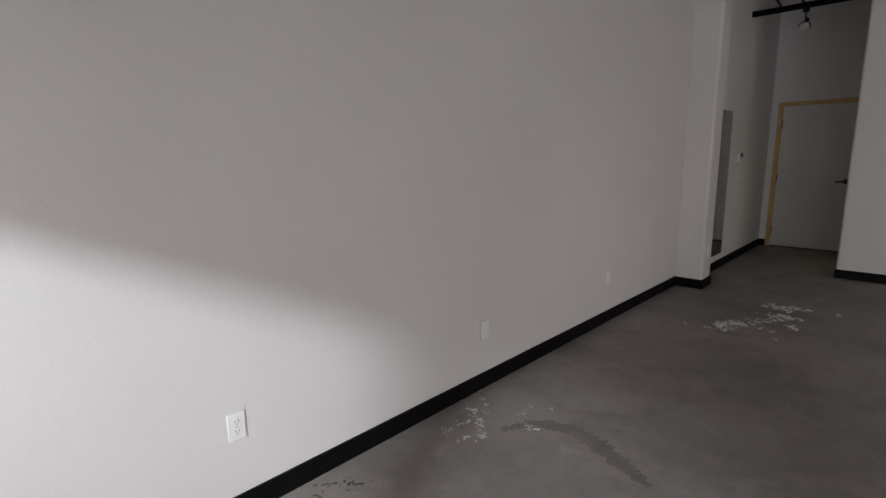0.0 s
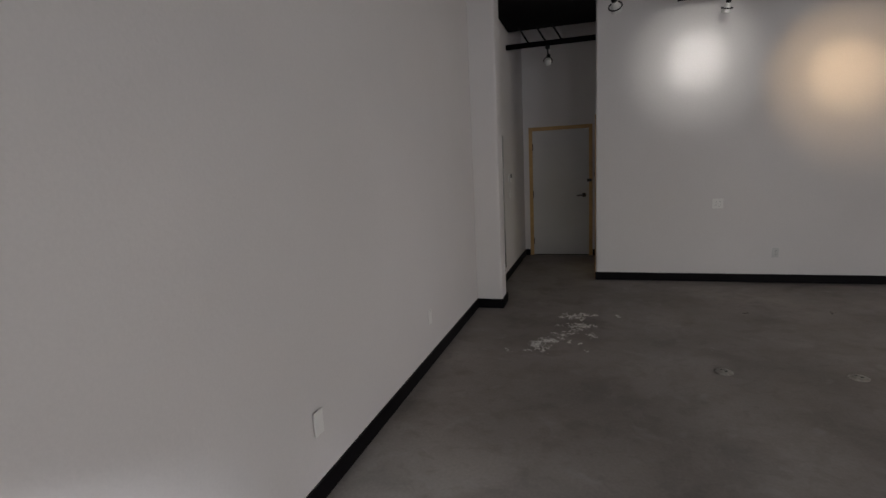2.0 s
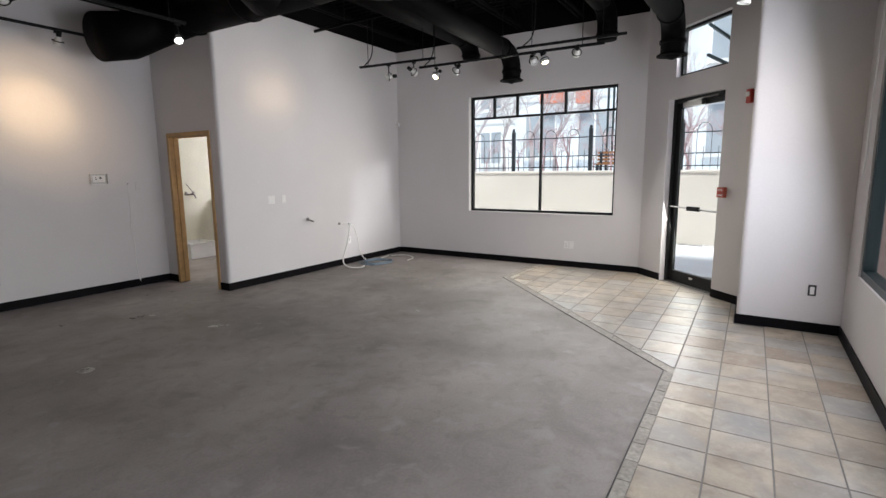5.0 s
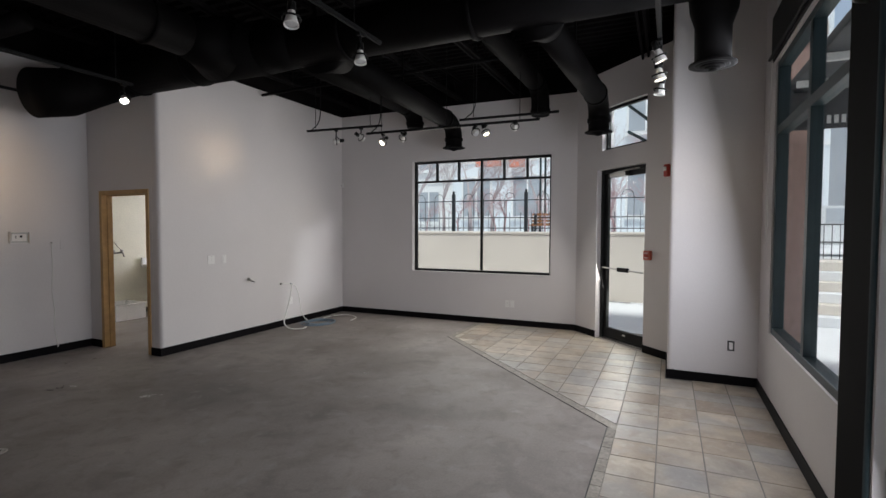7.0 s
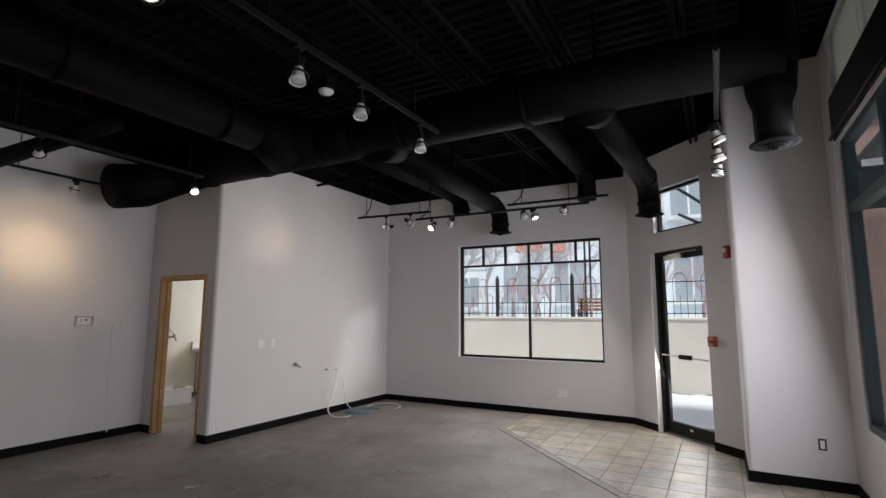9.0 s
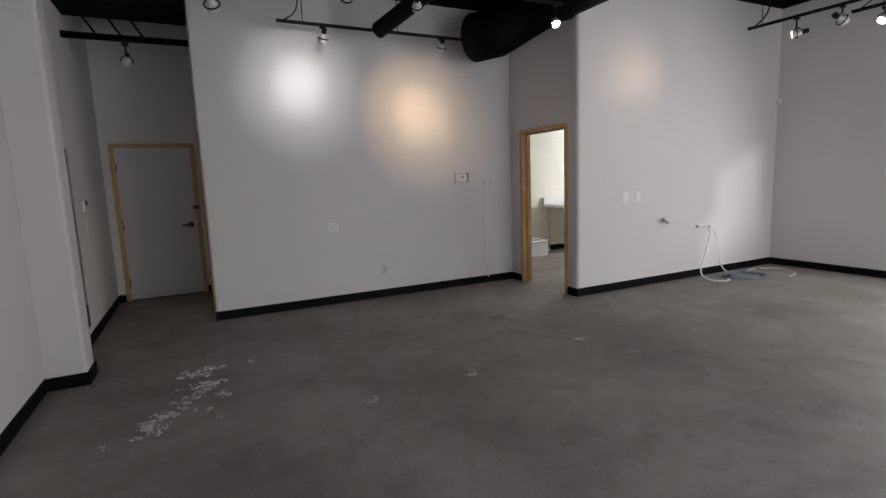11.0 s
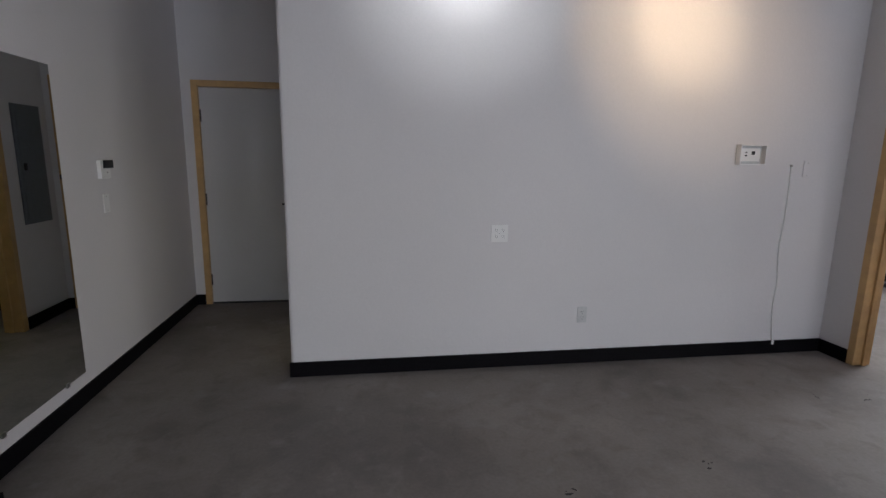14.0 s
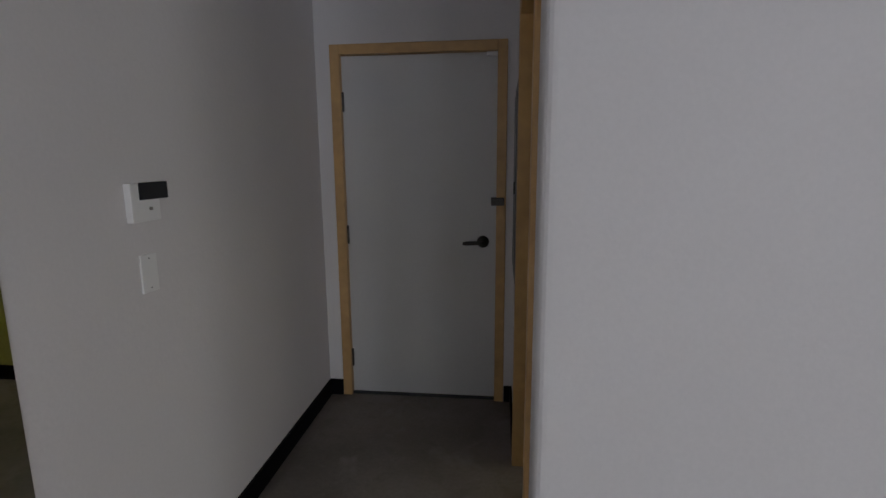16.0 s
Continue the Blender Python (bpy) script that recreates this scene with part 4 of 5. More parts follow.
wall_plate((XW, 0.735, 0.398), 0)
lp = thing("loose_cover_plate", on_wall((XW, 2.275, 0.388), 0), "white cover plate standing off the wall on its box", "cover plate")
part("box", box(XW, XW + 0.01, 2.25, 2.30, 0.348, 0.428, 0.002), M_PLATE, lp)
part("plate", box(XW + 0.0101, XW + 0.018, 2.24, 2.31, 0.33, 0.446, 0.002), M_PLATE, lp)
wall_plate((XW, 3.94, 0.385), 0, "blank")
wall_plate((-1.535, 5.70, 0.40), 0)
wall_plate((0.81, YB, 0.948), -90, "outlet", 2, label="white double outlet plate on the back wall")
wall_plate((1.432, YB, 0.36), -90, material=mat("greyed_plate", (0.55, 0.54, 0.53), 0.4), label="greyed low outlet on the back wall")
wall_plate((3.08, YB, 1.395), -90, "blank", material=M_WALL, label="small painted-over plate on the back wall")
wall_plate((4.17, YM, 1.17), -90, "switch", 2, label="white double switch plate on the wall")
wall_plate((4.39, YM, 1.17), -90, "switch")
wall_plate((5.76, YM, 0.40), -90)
wall_plate((XE, 2.285, 0.36), 180)
wall_plate((XE, 2.20, 0.36), 180, "blank")
wall_plate((XH, 7.28, 1.126), 0, "blank", label="painted-over cover plate below the thermostat")
jb = thing("open_outlet_box", on_wall((5.095, -0.756, 0.409), 180), "dark uncovered outlet box with a bare metal yoke", "outlet box")
m = on_wall((5.095, -0.756, 0.409), 180)
bm = box(-0.032, 0.032, 0.0, 0.004, -0.052, 0.052, 0.001)
bm.transform(m)
part("box", bm, M_SLOT, jb)
bm = box(-0.017, 0.017, 0.004, 0.012, -0.036, 0.036, 0.002)
bm.transform(m)
part("yoke", bm, M_PLATE, jb)

th = thing("thermostat", on_wall((XH, 7.285, 1.345), 0), "white thermostat with a dark display on the hall wall", "thermostat")
m = on_wall((XH, 7.285, 1.345), 0)
for nm, b, mt in (("body", (-0.05, 0.07, 0, 0.022, -0.062, 0.05), M_PLATE), ("display", (-0.085, 0.038, 0.0225, 0.026, 0.002, 0.052), M_DARKPLASTIC), ("button", (-0.012, 0.0, 0.0225, 0.025, -0.03, -0.02), M_BRASS)):
    bm = box(*b, 0.003)
    bm.transform(m)
    part(nm, bm, mt, th)

guard = thing("thermostat_guard", on_wall((2.594, YB, 1.49), -90), "clear plastic guard over a small white wall thermostat", "thermostat")
m = on_wall((2.594, YB, 1.49), -90)
bm = box(-0.075, 0.075, 0, 0.022, -0.045, 0.045, 0.004)
bm.transform(m)
part("body", bm, M_PLATE, guard)
bm = box(-0.1, 0.1, 0, 0.006, -0.068, 0.068, 0.002)
bm.transform(m)
part("base_plate", bm, mat("clear_grey_plastic", (0.5, 0.5, 0.49), 0.2), guard)
for b in ((-0.1, -0.094, 0.006, 0.05, -0.068, 0.068), (0.094, 0.1, 0.006, 0.05, -0.068, 0.068), (-0.094, 0.094, 0.006, 0.05, 0.062, 0.068), (-0.094, 0.094, 0.006, 0.05, -0.068, -0.062)):
    bm = box(*b)
    bm.transform(m)
    part("guard_edge", bm, M_PLATE, guard)
for b in ((-0.03, -0.005, 0.022, 0.025, 0.0, 0.025), (0.03, 0.045, 0.022, 0.025, -0.01, 0.0), (0.03, 0.045, 0.022, 0.025, 0.012, 0.02)):
    bm = box(*b)
    bm.transform(m)
    part("mark", bm, M_SLOT, guard)

# thin cable stapled down the back wall
cab = thing("wall_cable", pose(2.95, YB - 0.004, 0.1), "thin white cable hanging down the back wall", "cable")
part("wire", tube(curve_points([(2.944, YB - 0.005, 1.42), (2.95, YB - 0.006, 1.1), (2.935, YB - 0.006, 0.8), (2.96, YB - 0.005, 0.55), (2.95, YB - 0.006, 0.35), (2.98, YB - 0.014, 0.09)], 6), 0.0045, 6), M_WHITEHOSE, cab)
part("clip", box(2.936, 2.952, YB - 0.012, YB, 1.41, 1.425, 0.002), M_BRASS, cab)
part("end_plug", tube([(2.978, YB - 0.018, 0.075), (2.982, YB - 0.018, 0.105)], 0.008, 8), M_PLATE, cab)

corner_eye = thing("corner_sensor", pose(XE - 0.03, YM - 0.03, 2.435), "small white corner sensor", "sensor")
part("body", box(XE - 0.05, XE - 0.002, YM - 0.05, YM - 0.002, 2.40, 2.47, 0.01), M_PLATE, corner_eye)

# capped valve, hoses and coiled cable by the middle wall
vl = thing("water_valve", pose(4.85, YM - 0.03, 0.82), "small metal stop valve on a pipe stub from the wall", "valve")
part("stub", tube([(4.82, YM, 0.835), (4.82, YM - 0.05, 0.835)], 0.011, 10), M_CHROME, vl, smooth=True)
part("body", tube([(4.80, YM - 0.05, 0.85), (4.83, YM - 0.052, 0.83), (4.9, YM - 0.055, 0.80)], [0.012, 0.016, 0.012], 10), M_CHROME, vl, smooth=True)
part("knob", lathe([(0.02, 0), (0.022, 0.008), (0.014, 0.014)], 12, at=(4.80, YM - 0.05, 0.855)), M_CHROME, vl, smooth=True)
ho = thing("loose_hoses", pose(5.66, YM - 0.05, 0.0), "two pale thin hoses bent down from the wall to the floor", "hose")
part("hose", tube(curve_points([(5.71, YM - 0.05, 0.69), (5.68, YM - 0.09, 0.64), (5.58, YM - 0.13, 0.42), (5.45, YM - 0.16, 0.2), (5.38, YM - 0.2, 0.09), (5.38, YM - 0.32, 0.02), (5.48, YM - 0.46, 0.012), (5.56, YM - 0.46, 0.012)], 7), 0.010, 8), M_WHITEHOSE, ho, smooth=True)
part("hose", tube(curve_points([(5.52, YM - 0.02, 0.705), (5.62, YM - 0.04, 0.7), (5.71, YM - 0.05, 0.69), (5.82, YM - 0.06, 0.62), (5.9, YM - 0.06, 0.44), (5.95, YM - 0.05, 0.22), (6.02, YM - 0.06, 0.08), (6.08, YM - 0.08, 0.02)], 7), 0.008, 8), M_WHITEHOSE, ho, smooth=True)
part("wall_collar", tube([(5.52, YM, 0.705), (5.52, YM - 0.03, 0.705)], [0.02, 0.012], 14), M_CHROME, ho)
part("joint", tube([(5.69, YM - 0.055, 0.695), (5.73, YM - 0.05, 0.685)], 0.014, 10), M_GALV, ho)
part("end_plug", tube([(5.555, YM - 0.46, 0.014), (5.6, YM - 0.45, 0.014)], 0.014, 8), M_PLATE, ho)
co = thing("coiled_cable", pose(6.3, 5.2, 0), "loose coil of blue-grey cable on the floor", "cable coil")
for k in range(4):
    rx, ry = 0.30 - 0.04 * k, 0.27 - 0.03 * k
    cx, cy = 6.03 + 0.03 * math.sin(k * 2.1), 5.24 + 0.03 * math.cos(k * 1.7)
    part("loop", tube([(cx + rx * math.cos(a + k), cy + ry * math.sin(a + k), 0.011 + 0.004 * math.sin(3 * a + k) + 0.009 * (k % 2)) for a in (2 * math.pi * j / 40 for j in range(40))], 0.0085, 7), M_BLUEHOSE, co, smooth=True)
part("tail", tube(curve_points([(6.25, 5.38, 0.012), (6.6, 5.45, 0.012), (6.85, 5.25, 0.012), (6.7, 4.95, 0.012), (6.4, 4.86, 0.012)], 7), 0.0075, 7), M_WHITEHOSE, co, smooth=True)
part("plug", box(6.62, 6.69, 5.42, 5.47, 0.0, 0.04, 0.006), M_BRASS, co)

# exit alarm fittings
al = thing("exit_alarm", DIAG @ pose(0.3, 0, 1.27), "faded red pull alarm box beside the exit door", "alarm")
bm = box(S0 + 0.055, S0 + 0.16, 0, 0.05, 1.215, 1.335, 0.006)
bm.transform(DIAG)
part("body", bm, M_REDPALE, al)
bm = box(S0 + 0.07, S0 + 0.145, 0.05, 0.058, 1.255, 1.285, 0.003)
bm.transform(DIAG)
part("pull_bar", bm, M_RED, al)
for z in (1.3, 1.24):
    bm = box(S0 + 0.075, S0 + 0.14, 0.0503, 0.0515, z, z + 0.008)
    bm.transform(DIAG)
    part("print", bm, M_PLATE, al)
sb = thing("alarm_strobe", DIAG @ pose(0.04, 0, 2.33), "red fire alarm strobe on the wall", "alarm")
bm = box(S0 - 0.225, S0 - 0.155, 0, 0.05, 2.25, 2.40, 0.01)
bm.transform(DIAG)
part("body", bm, M_RED, sb)
bm = box(S0 - 0.21, S0 - 0.17, 0.05, 0.07, 2.32, 2.37, 0.008)
bm.transform(DIAG)
part("flash", bm, M_PLATE, sb)

# breaker panel in the hall
bp = thing("breaker_panel", pose(XR, 8.48, 1.3), "grey metal breaker panel with a closed door", "breaker panel")
part("box", box(XR - 0.008, XR + 0.004, 8.33, 8.68, 0.85, 1.82, 0.003), M_GREY, bp)
part("door", box(XR - 0.013, XR - 0.0085, 8.365, 8.645, 0.9, 1.77, 0.002), M_GREY, bp)
part("latch", box(XR - 0.02, XR - 0.0135, 8.385, 8.42, 1.29, 1.35, 0.002), M_SLOT, bp)


# ---------- sink room ----------
def open_tub(x0, x1, y0, y1, z0, z1, wall, floor_t, slope=0.0):
    """An open basin: four walls round a floor; slope leans the inner faces."""
    bm = bmesh.new()
    rows = []
    for d, z, e in ((0, z0, 0), (0, z1, 0), (wall, z1, 0), (wall, z0 + floor_t, slope)):
        rows.append([bm.verts.new(p) for p in ((x0 + d + e, y0 + d + e, z), (x1 - d - e, y0 + d + e, z), (x1 - d - e, y1 - d - e, z), (x0 + d + e, y1 - d - e, z))])
    for a, b in zip(rows, rows[1:]):
        for k in range(4):
            bm.faces.new((a[k], a[(k + 1) % 4], b[(k + 1) % 4], b[k]))
    bm.faces.new(rows[0][::-1])
    bm.faces.new(rows[-1])
    bmesh.ops.bevel(bm, geom=bm.edges[:], offset=0.006, segments=2, affect="EDGES")
    return bm


mb = thing("mop_basin", pose(4.87, 8.65, 0), "low white open floor basin against the wall", "mop sink")
part("tub", open_tub(4.6, 5.14, 8.4, 8.936, 0.0, 0.26, 0.035, 0.06, 0.06), M_SINK, mb)
bm = bmesh.new()
for b in ((4.585, 5.155, 8.385, 8.425), (4.585, 5.155, 8.9, 8.936), (4.585, 4.63, 8.426, 8.899), (5.11, 5.155, 8.426, 8.899)):
    box(*b, 0.2605, 0.285, 0.006, bm)
part("rim", bm, M_SINK, mb)
part("drain", lathe([(0.04, 0.0), (0.04, 0.006), (0.02, 0.008)], 16, at=(4.87, 8.66, 0.061)), M_CHROME, mb)
fc = thing("wall_faucet", pose(4.97, YK, 1.16), "metal service faucet on the wall", "faucet")
part("body", tube([(4.9, YK - 0.05, 1.16), (5.05, YK - 0.05, 1.16)], 0.018, 10), M_CHROME, fc, smooth=True)
part("spout", tube(curve_points([(4.97, YK - 0.05, 1.16), (4.96, YK - 0.2, 1.17), (4.95, YK - 0.27, 1.1)], 5), 0.013, 8), M_CHROME, fc, smooth=True)
part("stay", tube([(4.96, YK - 0.2, 1.185), (4.94, YK - 0.002, 1.36)], 0.005, 6), M_CHROME, fc)
for x in (4.9, 5.05):
    part("knob", lathe([(0.026, 0), (0.022, 0.03), (0.008, 0.036)], 12, at=(x, YK - 0.05, 1.178)), M_CHROME, fc, smooth=True)
    part("inlet", tube([(x, YK - 0.05, 1.16), (x, YK, 1.16)], 0.013, 8), M_CHROME, fc)

SF, SB = 8.33, 8.925                        # front and back of the sink
sk = thing("utility_sink", pose(6.1, 8.62, 0), "white utility sink with a drainboard on metal legs", "sink")
part("drainboard", box(5.42, 5.998, SF, SB - 0.042, 0.865, 0.925, 0.01), M_SINK, sk)
part("front_apron", box(5.42, 6.76, SF - 0.018, SF - 0.001, 0.835, 0.93, 0.006), M_SINK, sk)
part("backsplash", box(5.42, 6.76, SB - 0.04, SB, 0.865, 1.05, 0.008), M_SINK, sk)
part("bowl", open_tub(6.0, 6.76, SF, SB - 0.042, 0.69, 0.925, 0.035, 0.03, 0.03), M_SINK, sk)
for x, y in ((5.5, 8.84), (6.06, 8.4), (6.06, 8.84), (6.7, 8.4), (6.7, 8.84)):
    leg = part("leg", tube([(x, y, 0.0), (x, y, 0.695 if x > 6 else 0.87)], 0.02, 10), M_GALV, sk, smooth=True)
    part("foot", lathe([(0.026, 0.0), (0.026, 0.03), (0.021, 0.04)], 12, at=(x, y, 0.001)), M_PLATE, leg)
part("cross_rail", tube([(6.06, 8.84, 0.2), (6.7, 8.84, 0.2)], 0.017, 8), M_PLATE, sk)
fa = thing("sink_faucet", pose(6.1, SB - 0.04, 1.0), "chrome wall faucet with a long swing spout", "faucet")
part("body", tube([(5.98, SB - 0.07, 0.995), (6.22, SB - 0.07, 0.995)], 0.016, 10), M_CHROME, fa, smooth=True)
part("spout", tube(curve_points([(6.1, SB - 0.07, 1.0), (6.2, SB - 0.12, 1.08), (6.36, SB - 0.24, 1.13), (6.4, SB - 0.27, 1.09)], 5), 0.010, 8), M_CHROME, fa, smooth=True)
for x in (5.98, 6.22):
    part("knob", lathe([(0.022, 0), (0.02, 0.03), (0.01, 0.036)], 12, at=(x, SB - 0.07, 1.005)), M_CHROME, fa, smooth=True)
    part("stem", tube([(x, SB - 0.07, 0.995), (x, SB - 0.04, 0.995)], 0.012, 8), M_CHROME, fa)
pan = thing("metal_tray", pose(6.4, 8.6, 0.93), "dark metal tray lying across the sink", "tray")
part("plate", box(6.02, 6.62, 8.36, 8.6, 0.926, 0.942, 0.004), M_GREY, pan)
part("lip", box(6.12, 6.72, 8.605, 8.8, 0.926, 0.962, 0.004), M_GREY, pan)
pu = thing("floor_pump", pose(6.12, 8.72, 0), "dark pump standing on a flat base under the sink", "pump")
part("base", box(5.99, 6.27, 8.62, 8.8, 0.0, 0.035, 0.008), M_DARKPLASTIC, pu)
part("foot_bar", tube([(6.02, 8.8, 0.03), (6.25, 8.56, 0.022)], 0.02, 8), M_CHROME, pu)
part("cylinder", lathe([(0.05, 0.035), (0.05, 0.36), (0.062, 0.37), (0.062, 0.44), (0.03, 0.46)], 18, at=(6.12, 8.72, 0)), M_DARKPLASTIC, pu, smooth=True)
part("label_band", lathe([(0.0515, 0.24), (0.0515, 0.3)], 18, at=(6.12, 8.72, 0)), M_PLATE, pu)
part("manifold", tube([(5.95, 8.72, 0.5), (6.12, 8.72, 0.475), (6.24, 8.72, 0.5)], 0.016, 8), M_CHROME, pu)
for x in (5.95, 6.05):
    part("knob", lathe([(0.026, 0), (0.026, 0.016), (0.012, 0.022)], 12, at=(x, 8.72, 0.505)), M_DARKPLASTIC, pu)
hs = thing("drain_hose", pose(5.8, 8.6, 0), "grey hose hanging in a loop under the sink", "hose")
part("hose", tube(curve_points([(5.72, 8.55, 0.865), (5.7, 8.56, 0.6), (5.68, 8.6, 0.36), (5.74, 8.64, 0.29), (5.84, 8.68, 0.36), (5.9, 8.72, 0.5)], 7), 0.014, 8), M_GALV, hs, smooth=True)
part("hose", tube(curve_points([(6.0, 8.7, 0.835), (6.24, 8.7, 0.72), (6.3, 8.7, 0.58), (6.2, 8.72, 0.49), (6.33, 8.7, 0.28), (6.3, 8.66, 0.05)], 7), 0.011, 8), M_DARKPLASTIC, hs, smooth=True)
fr = thing("floor_ring", pose(6.1, 8.5, 0), "white plastic ring lying on the floor", "plastic ring")
part("ring", tube([(6.1 + 0.15 * math.cos(a), 8.5 + 0.1 * math.sin(a), 0.014) for a in (2 * math.pi * k / 28 for k in range(29))], 0.014, 8), M_SINK, fr, smooth=True)
vent = thing("wall_vent", pose(6.95, YK, 0.3), "grey louvred vent low on the wall", "vent")
part("frame", box(6.84, 7.06, YK - 0.012, YK, 0.16, 0.46, 0.002), M_GREY, vent)
for k in range(7):
    part("slat", box(6.86, 7.04, YK - 0.022, YK - 0.0125, 0.185 + k * 0.037, 0.196 + k * 0.037), M_GREY, vent)
structure("trim_sink_window", box(XE - 0.008, XE - 0.001, 8.73, YK - 0.002, 0.1, 3.39), M_YELLOW, "yellow painted return beside the sink room window", "trim")


# Invented fixture: its glowing face goes with the side room's added fill.
cl = thing("added_light_panel", pose(1.0, 7.95, 2.99), "added square light panel that brightens the side room", "ceiling light")
part("frame", box(0.7, 1.3, 7.75, 8.15, 2.95, 2.999, 0.006), M_PLATE, cl)
part("diffuser", box(0.74, 1.26, 7.79, 8.11, 2.944, 2.9495), glow("added_panel_glow", (1.0, 0.85, 0.62), 4), cl, "glowing face of the added panel")


# ---------- floor details ----------
def floor_drain(x, y, name, label):
    d = thing(name, pose(x, y, 0), label, "floor drain", "floor drains")
    part("rim", lathe([(0.06, 0.0), (0.06, 0.003), (0.052, 0.008), (0.042, 0.008)], 24, at=(x, y, 0)), M_BRASS, d, smooth=True)
    part("cap", lathe([(0.041, 0.002), (0.04, 0.01), (0.034, 0.012)], 20, at=(x, y, 0)), M_BRASS, d, smooth=True)
    part("hole", lathe([(0.011, 0.0121), (0.011, 0.013)], 12, at=(x + 0.012, y - 0.012, 0)), M_SLOT, d)
    part("hole", lathe([(0.007, 0.0121), (0.007, 0.013)], 12, at=(x - 0.014, y + 0.014, 0)), M_SLOT, d)
    return d


floor_drain(0.29, 4.155, "floor_cleanout", "round dull metal floor cleanout cap in the concrete")
floor_drain(1.105, 4.205, "floor_cleanout", "round dull metal floor cleanout cap in the concrete")

rng = random.Random(7)


def flakes(name, spots, material, label, category):
    """Many small ragged flakes lying on the floor: (x, y, spread x, spread y, turn, count, size)."""
    bm = bmesh.new()
    for x, y, sx, sy, turn, count, size in spots:
        c, s = math.cos(radians(turn)), math.sin(radians(turn))
        heart = [(rng.gauss(0, 0.5) * sx, rng.gauss(0, 0.5) * sy, rng.random() * 3.1) for _ in range(max(2, count // 9))]
        for _ in range(count):
            hu, hv, lean = rng.choice(heart)
            d = size * (1.2 + 2.2 * rng.random())
            u, v = hu + rng.gauss(0, 1) * d, hv + rng.gauss(0, 1) * d
            px, py = x + c * u - s * v, y + s * u + c * v
            if px < XW + 0.02:
                continue
            r = size * (0.3 + rng.random() ** 2 * 1.4)
            n = rng.randint(5, 8)
            a0, st, lean = rng.random() * 6.3, 0.12 + rng.random() * 0.4, lean + rng.gauss(0, 0.35)
            ring = []
            for k in range(n):
                a = a0 + 2 * math.pi * k / n
                q = r * (0.5 + rng.random() * 0.7)
                e, f = 1.5 * q * math.cos(a), 1.5 * st * q * math.sin(a)
                ring.append((px + e * math.cos(lean) - f * math.sin(lean), py + e * math.sin(lean) + f * math.cos(lean)))
            z = 0.0022 + rng.random() * 0.0015
            lo = [bm.verts.new((p[0], p[1], 0.0)) for p in ring]
            hi = [bm.verts.new((px + (p[0] - px) * 0.8, py + (p[1] - py) * 0.8, z)) for p in ring]
            bm.faces.new(hi)
            for k in range(n):
                bm.faces.new((lo[k], lo[(k + 1) % n], hi[(k + 1) % n], hi[k]))
    return tagged(mesh_object(name, bm, material), label, category, kind="stuff")


flakes("plaster_splashes", [(-0.74, 5.36, 0.16, 0.14, 0, 205, 0.0075), (-0.71, 5.03, 0.13, 0.12, 0, 170, 0.008), (-0.9, 5.32, 0.2, 0.1, 0, 25, 0.007), (-0.98, 4.62, 0.09, 0.36, -32, 322, 0.0075), (-1.05, 4.5, 0.12, 0.18, -32, 124, 0.008), (-0.62, 4.85, 0.16, 0.07, 10, 25, 0.009),
                            (-0.7, 4.62, 0.12, 0.1, 0, 14, 0.007), (-0.35, 5.4, 0.06, 0.06, 0, 8, 0.009), (2.35, 4.35, 0.06, 0.05, 0, 40, 0.009), (2.15, 5.4, 0.15, 0.1, 0, 6, 0.006)],
       M_PLASTER, "dried white plaster splashes on the concrete", "plaster splash")
flakes("plaster_crumbs", [(-1.6, 1.94, 0.16, 0.26, 20, 161, 0.006), (-1.42, 2.1, 0.14, 0.16, 0, 37, 0.005), (-1.35, 2.35, 0.1, 0.1, 0, 12, 0.005), (-0.3, 3.6, 2.0, 2.0, 0, 16, 0.006), (3.2, 2.2, 2.4, 2.0, 0, 25, 0.006)],
       mat("grey_crumbs", (0.52, 0.495, 0.465), 0.9, grain=(80, 0.2)), "pale grey crumbs scattered on the concrete", "crumbs")
flakes("dark_scuffs", [(-1.66, 1.1, 0.1, 0.07, 20, 40, 0.009), (2.1, 5.42, 0.12, 0.08, 0, 20, 0.01), (1.2, 5.7, 0.5, 0.3, 0, 10, 0.01), (3.0, 6.2, 0.3, 0.3, 0, 12, 0.008)],
       mat("dark_scuff", (0.05, 0.045, 0.04), 0.8), "dark scuff crumbs on the concrete", "scuffs")


def stain(name, pts, width, material, label):
    """A dried spill: a ragged ribbon lying a hair above the floor."""
    line = curve_points([(x, y, 0.0008) for x, y in pts], 14)
    bm = bmesh.new()
    prev = None
    for i, p in enumerate(line):
        d = (line[min(i + 1, len(line) - 1)] - line[max(i - 1, 0)]).normalized()
        s = Vector((-d.y, d.x, 0))
        k = 0.35 + 0.65 * math.sin(math.pi * min(1, (i + 1) / (len(line) + 1)))
        w0, w1 = width * k * (0.5 + rng.random()), width * k * (0.5 + rng.random())
        cur = [bm.verts.new(p + s * w0), bm.verts.new(p - s * w1)]
        if prev:
            bm.faces.new((prev[0], prev[1], cur[1], cur[0]))
        prev = cur
    return tagged(mesh_object(name, bm, material), label, "stain", kind="stuff")


stain("dark_spill", [(-1.42, 1.96), (-1.31, 2.14), (-1.12, 2.21), (-0.93, 2.15), (-0.78, 2.08), (-0.66, 2.03)], 0.05, M_STAIN, "dark dried spill on the concrete")


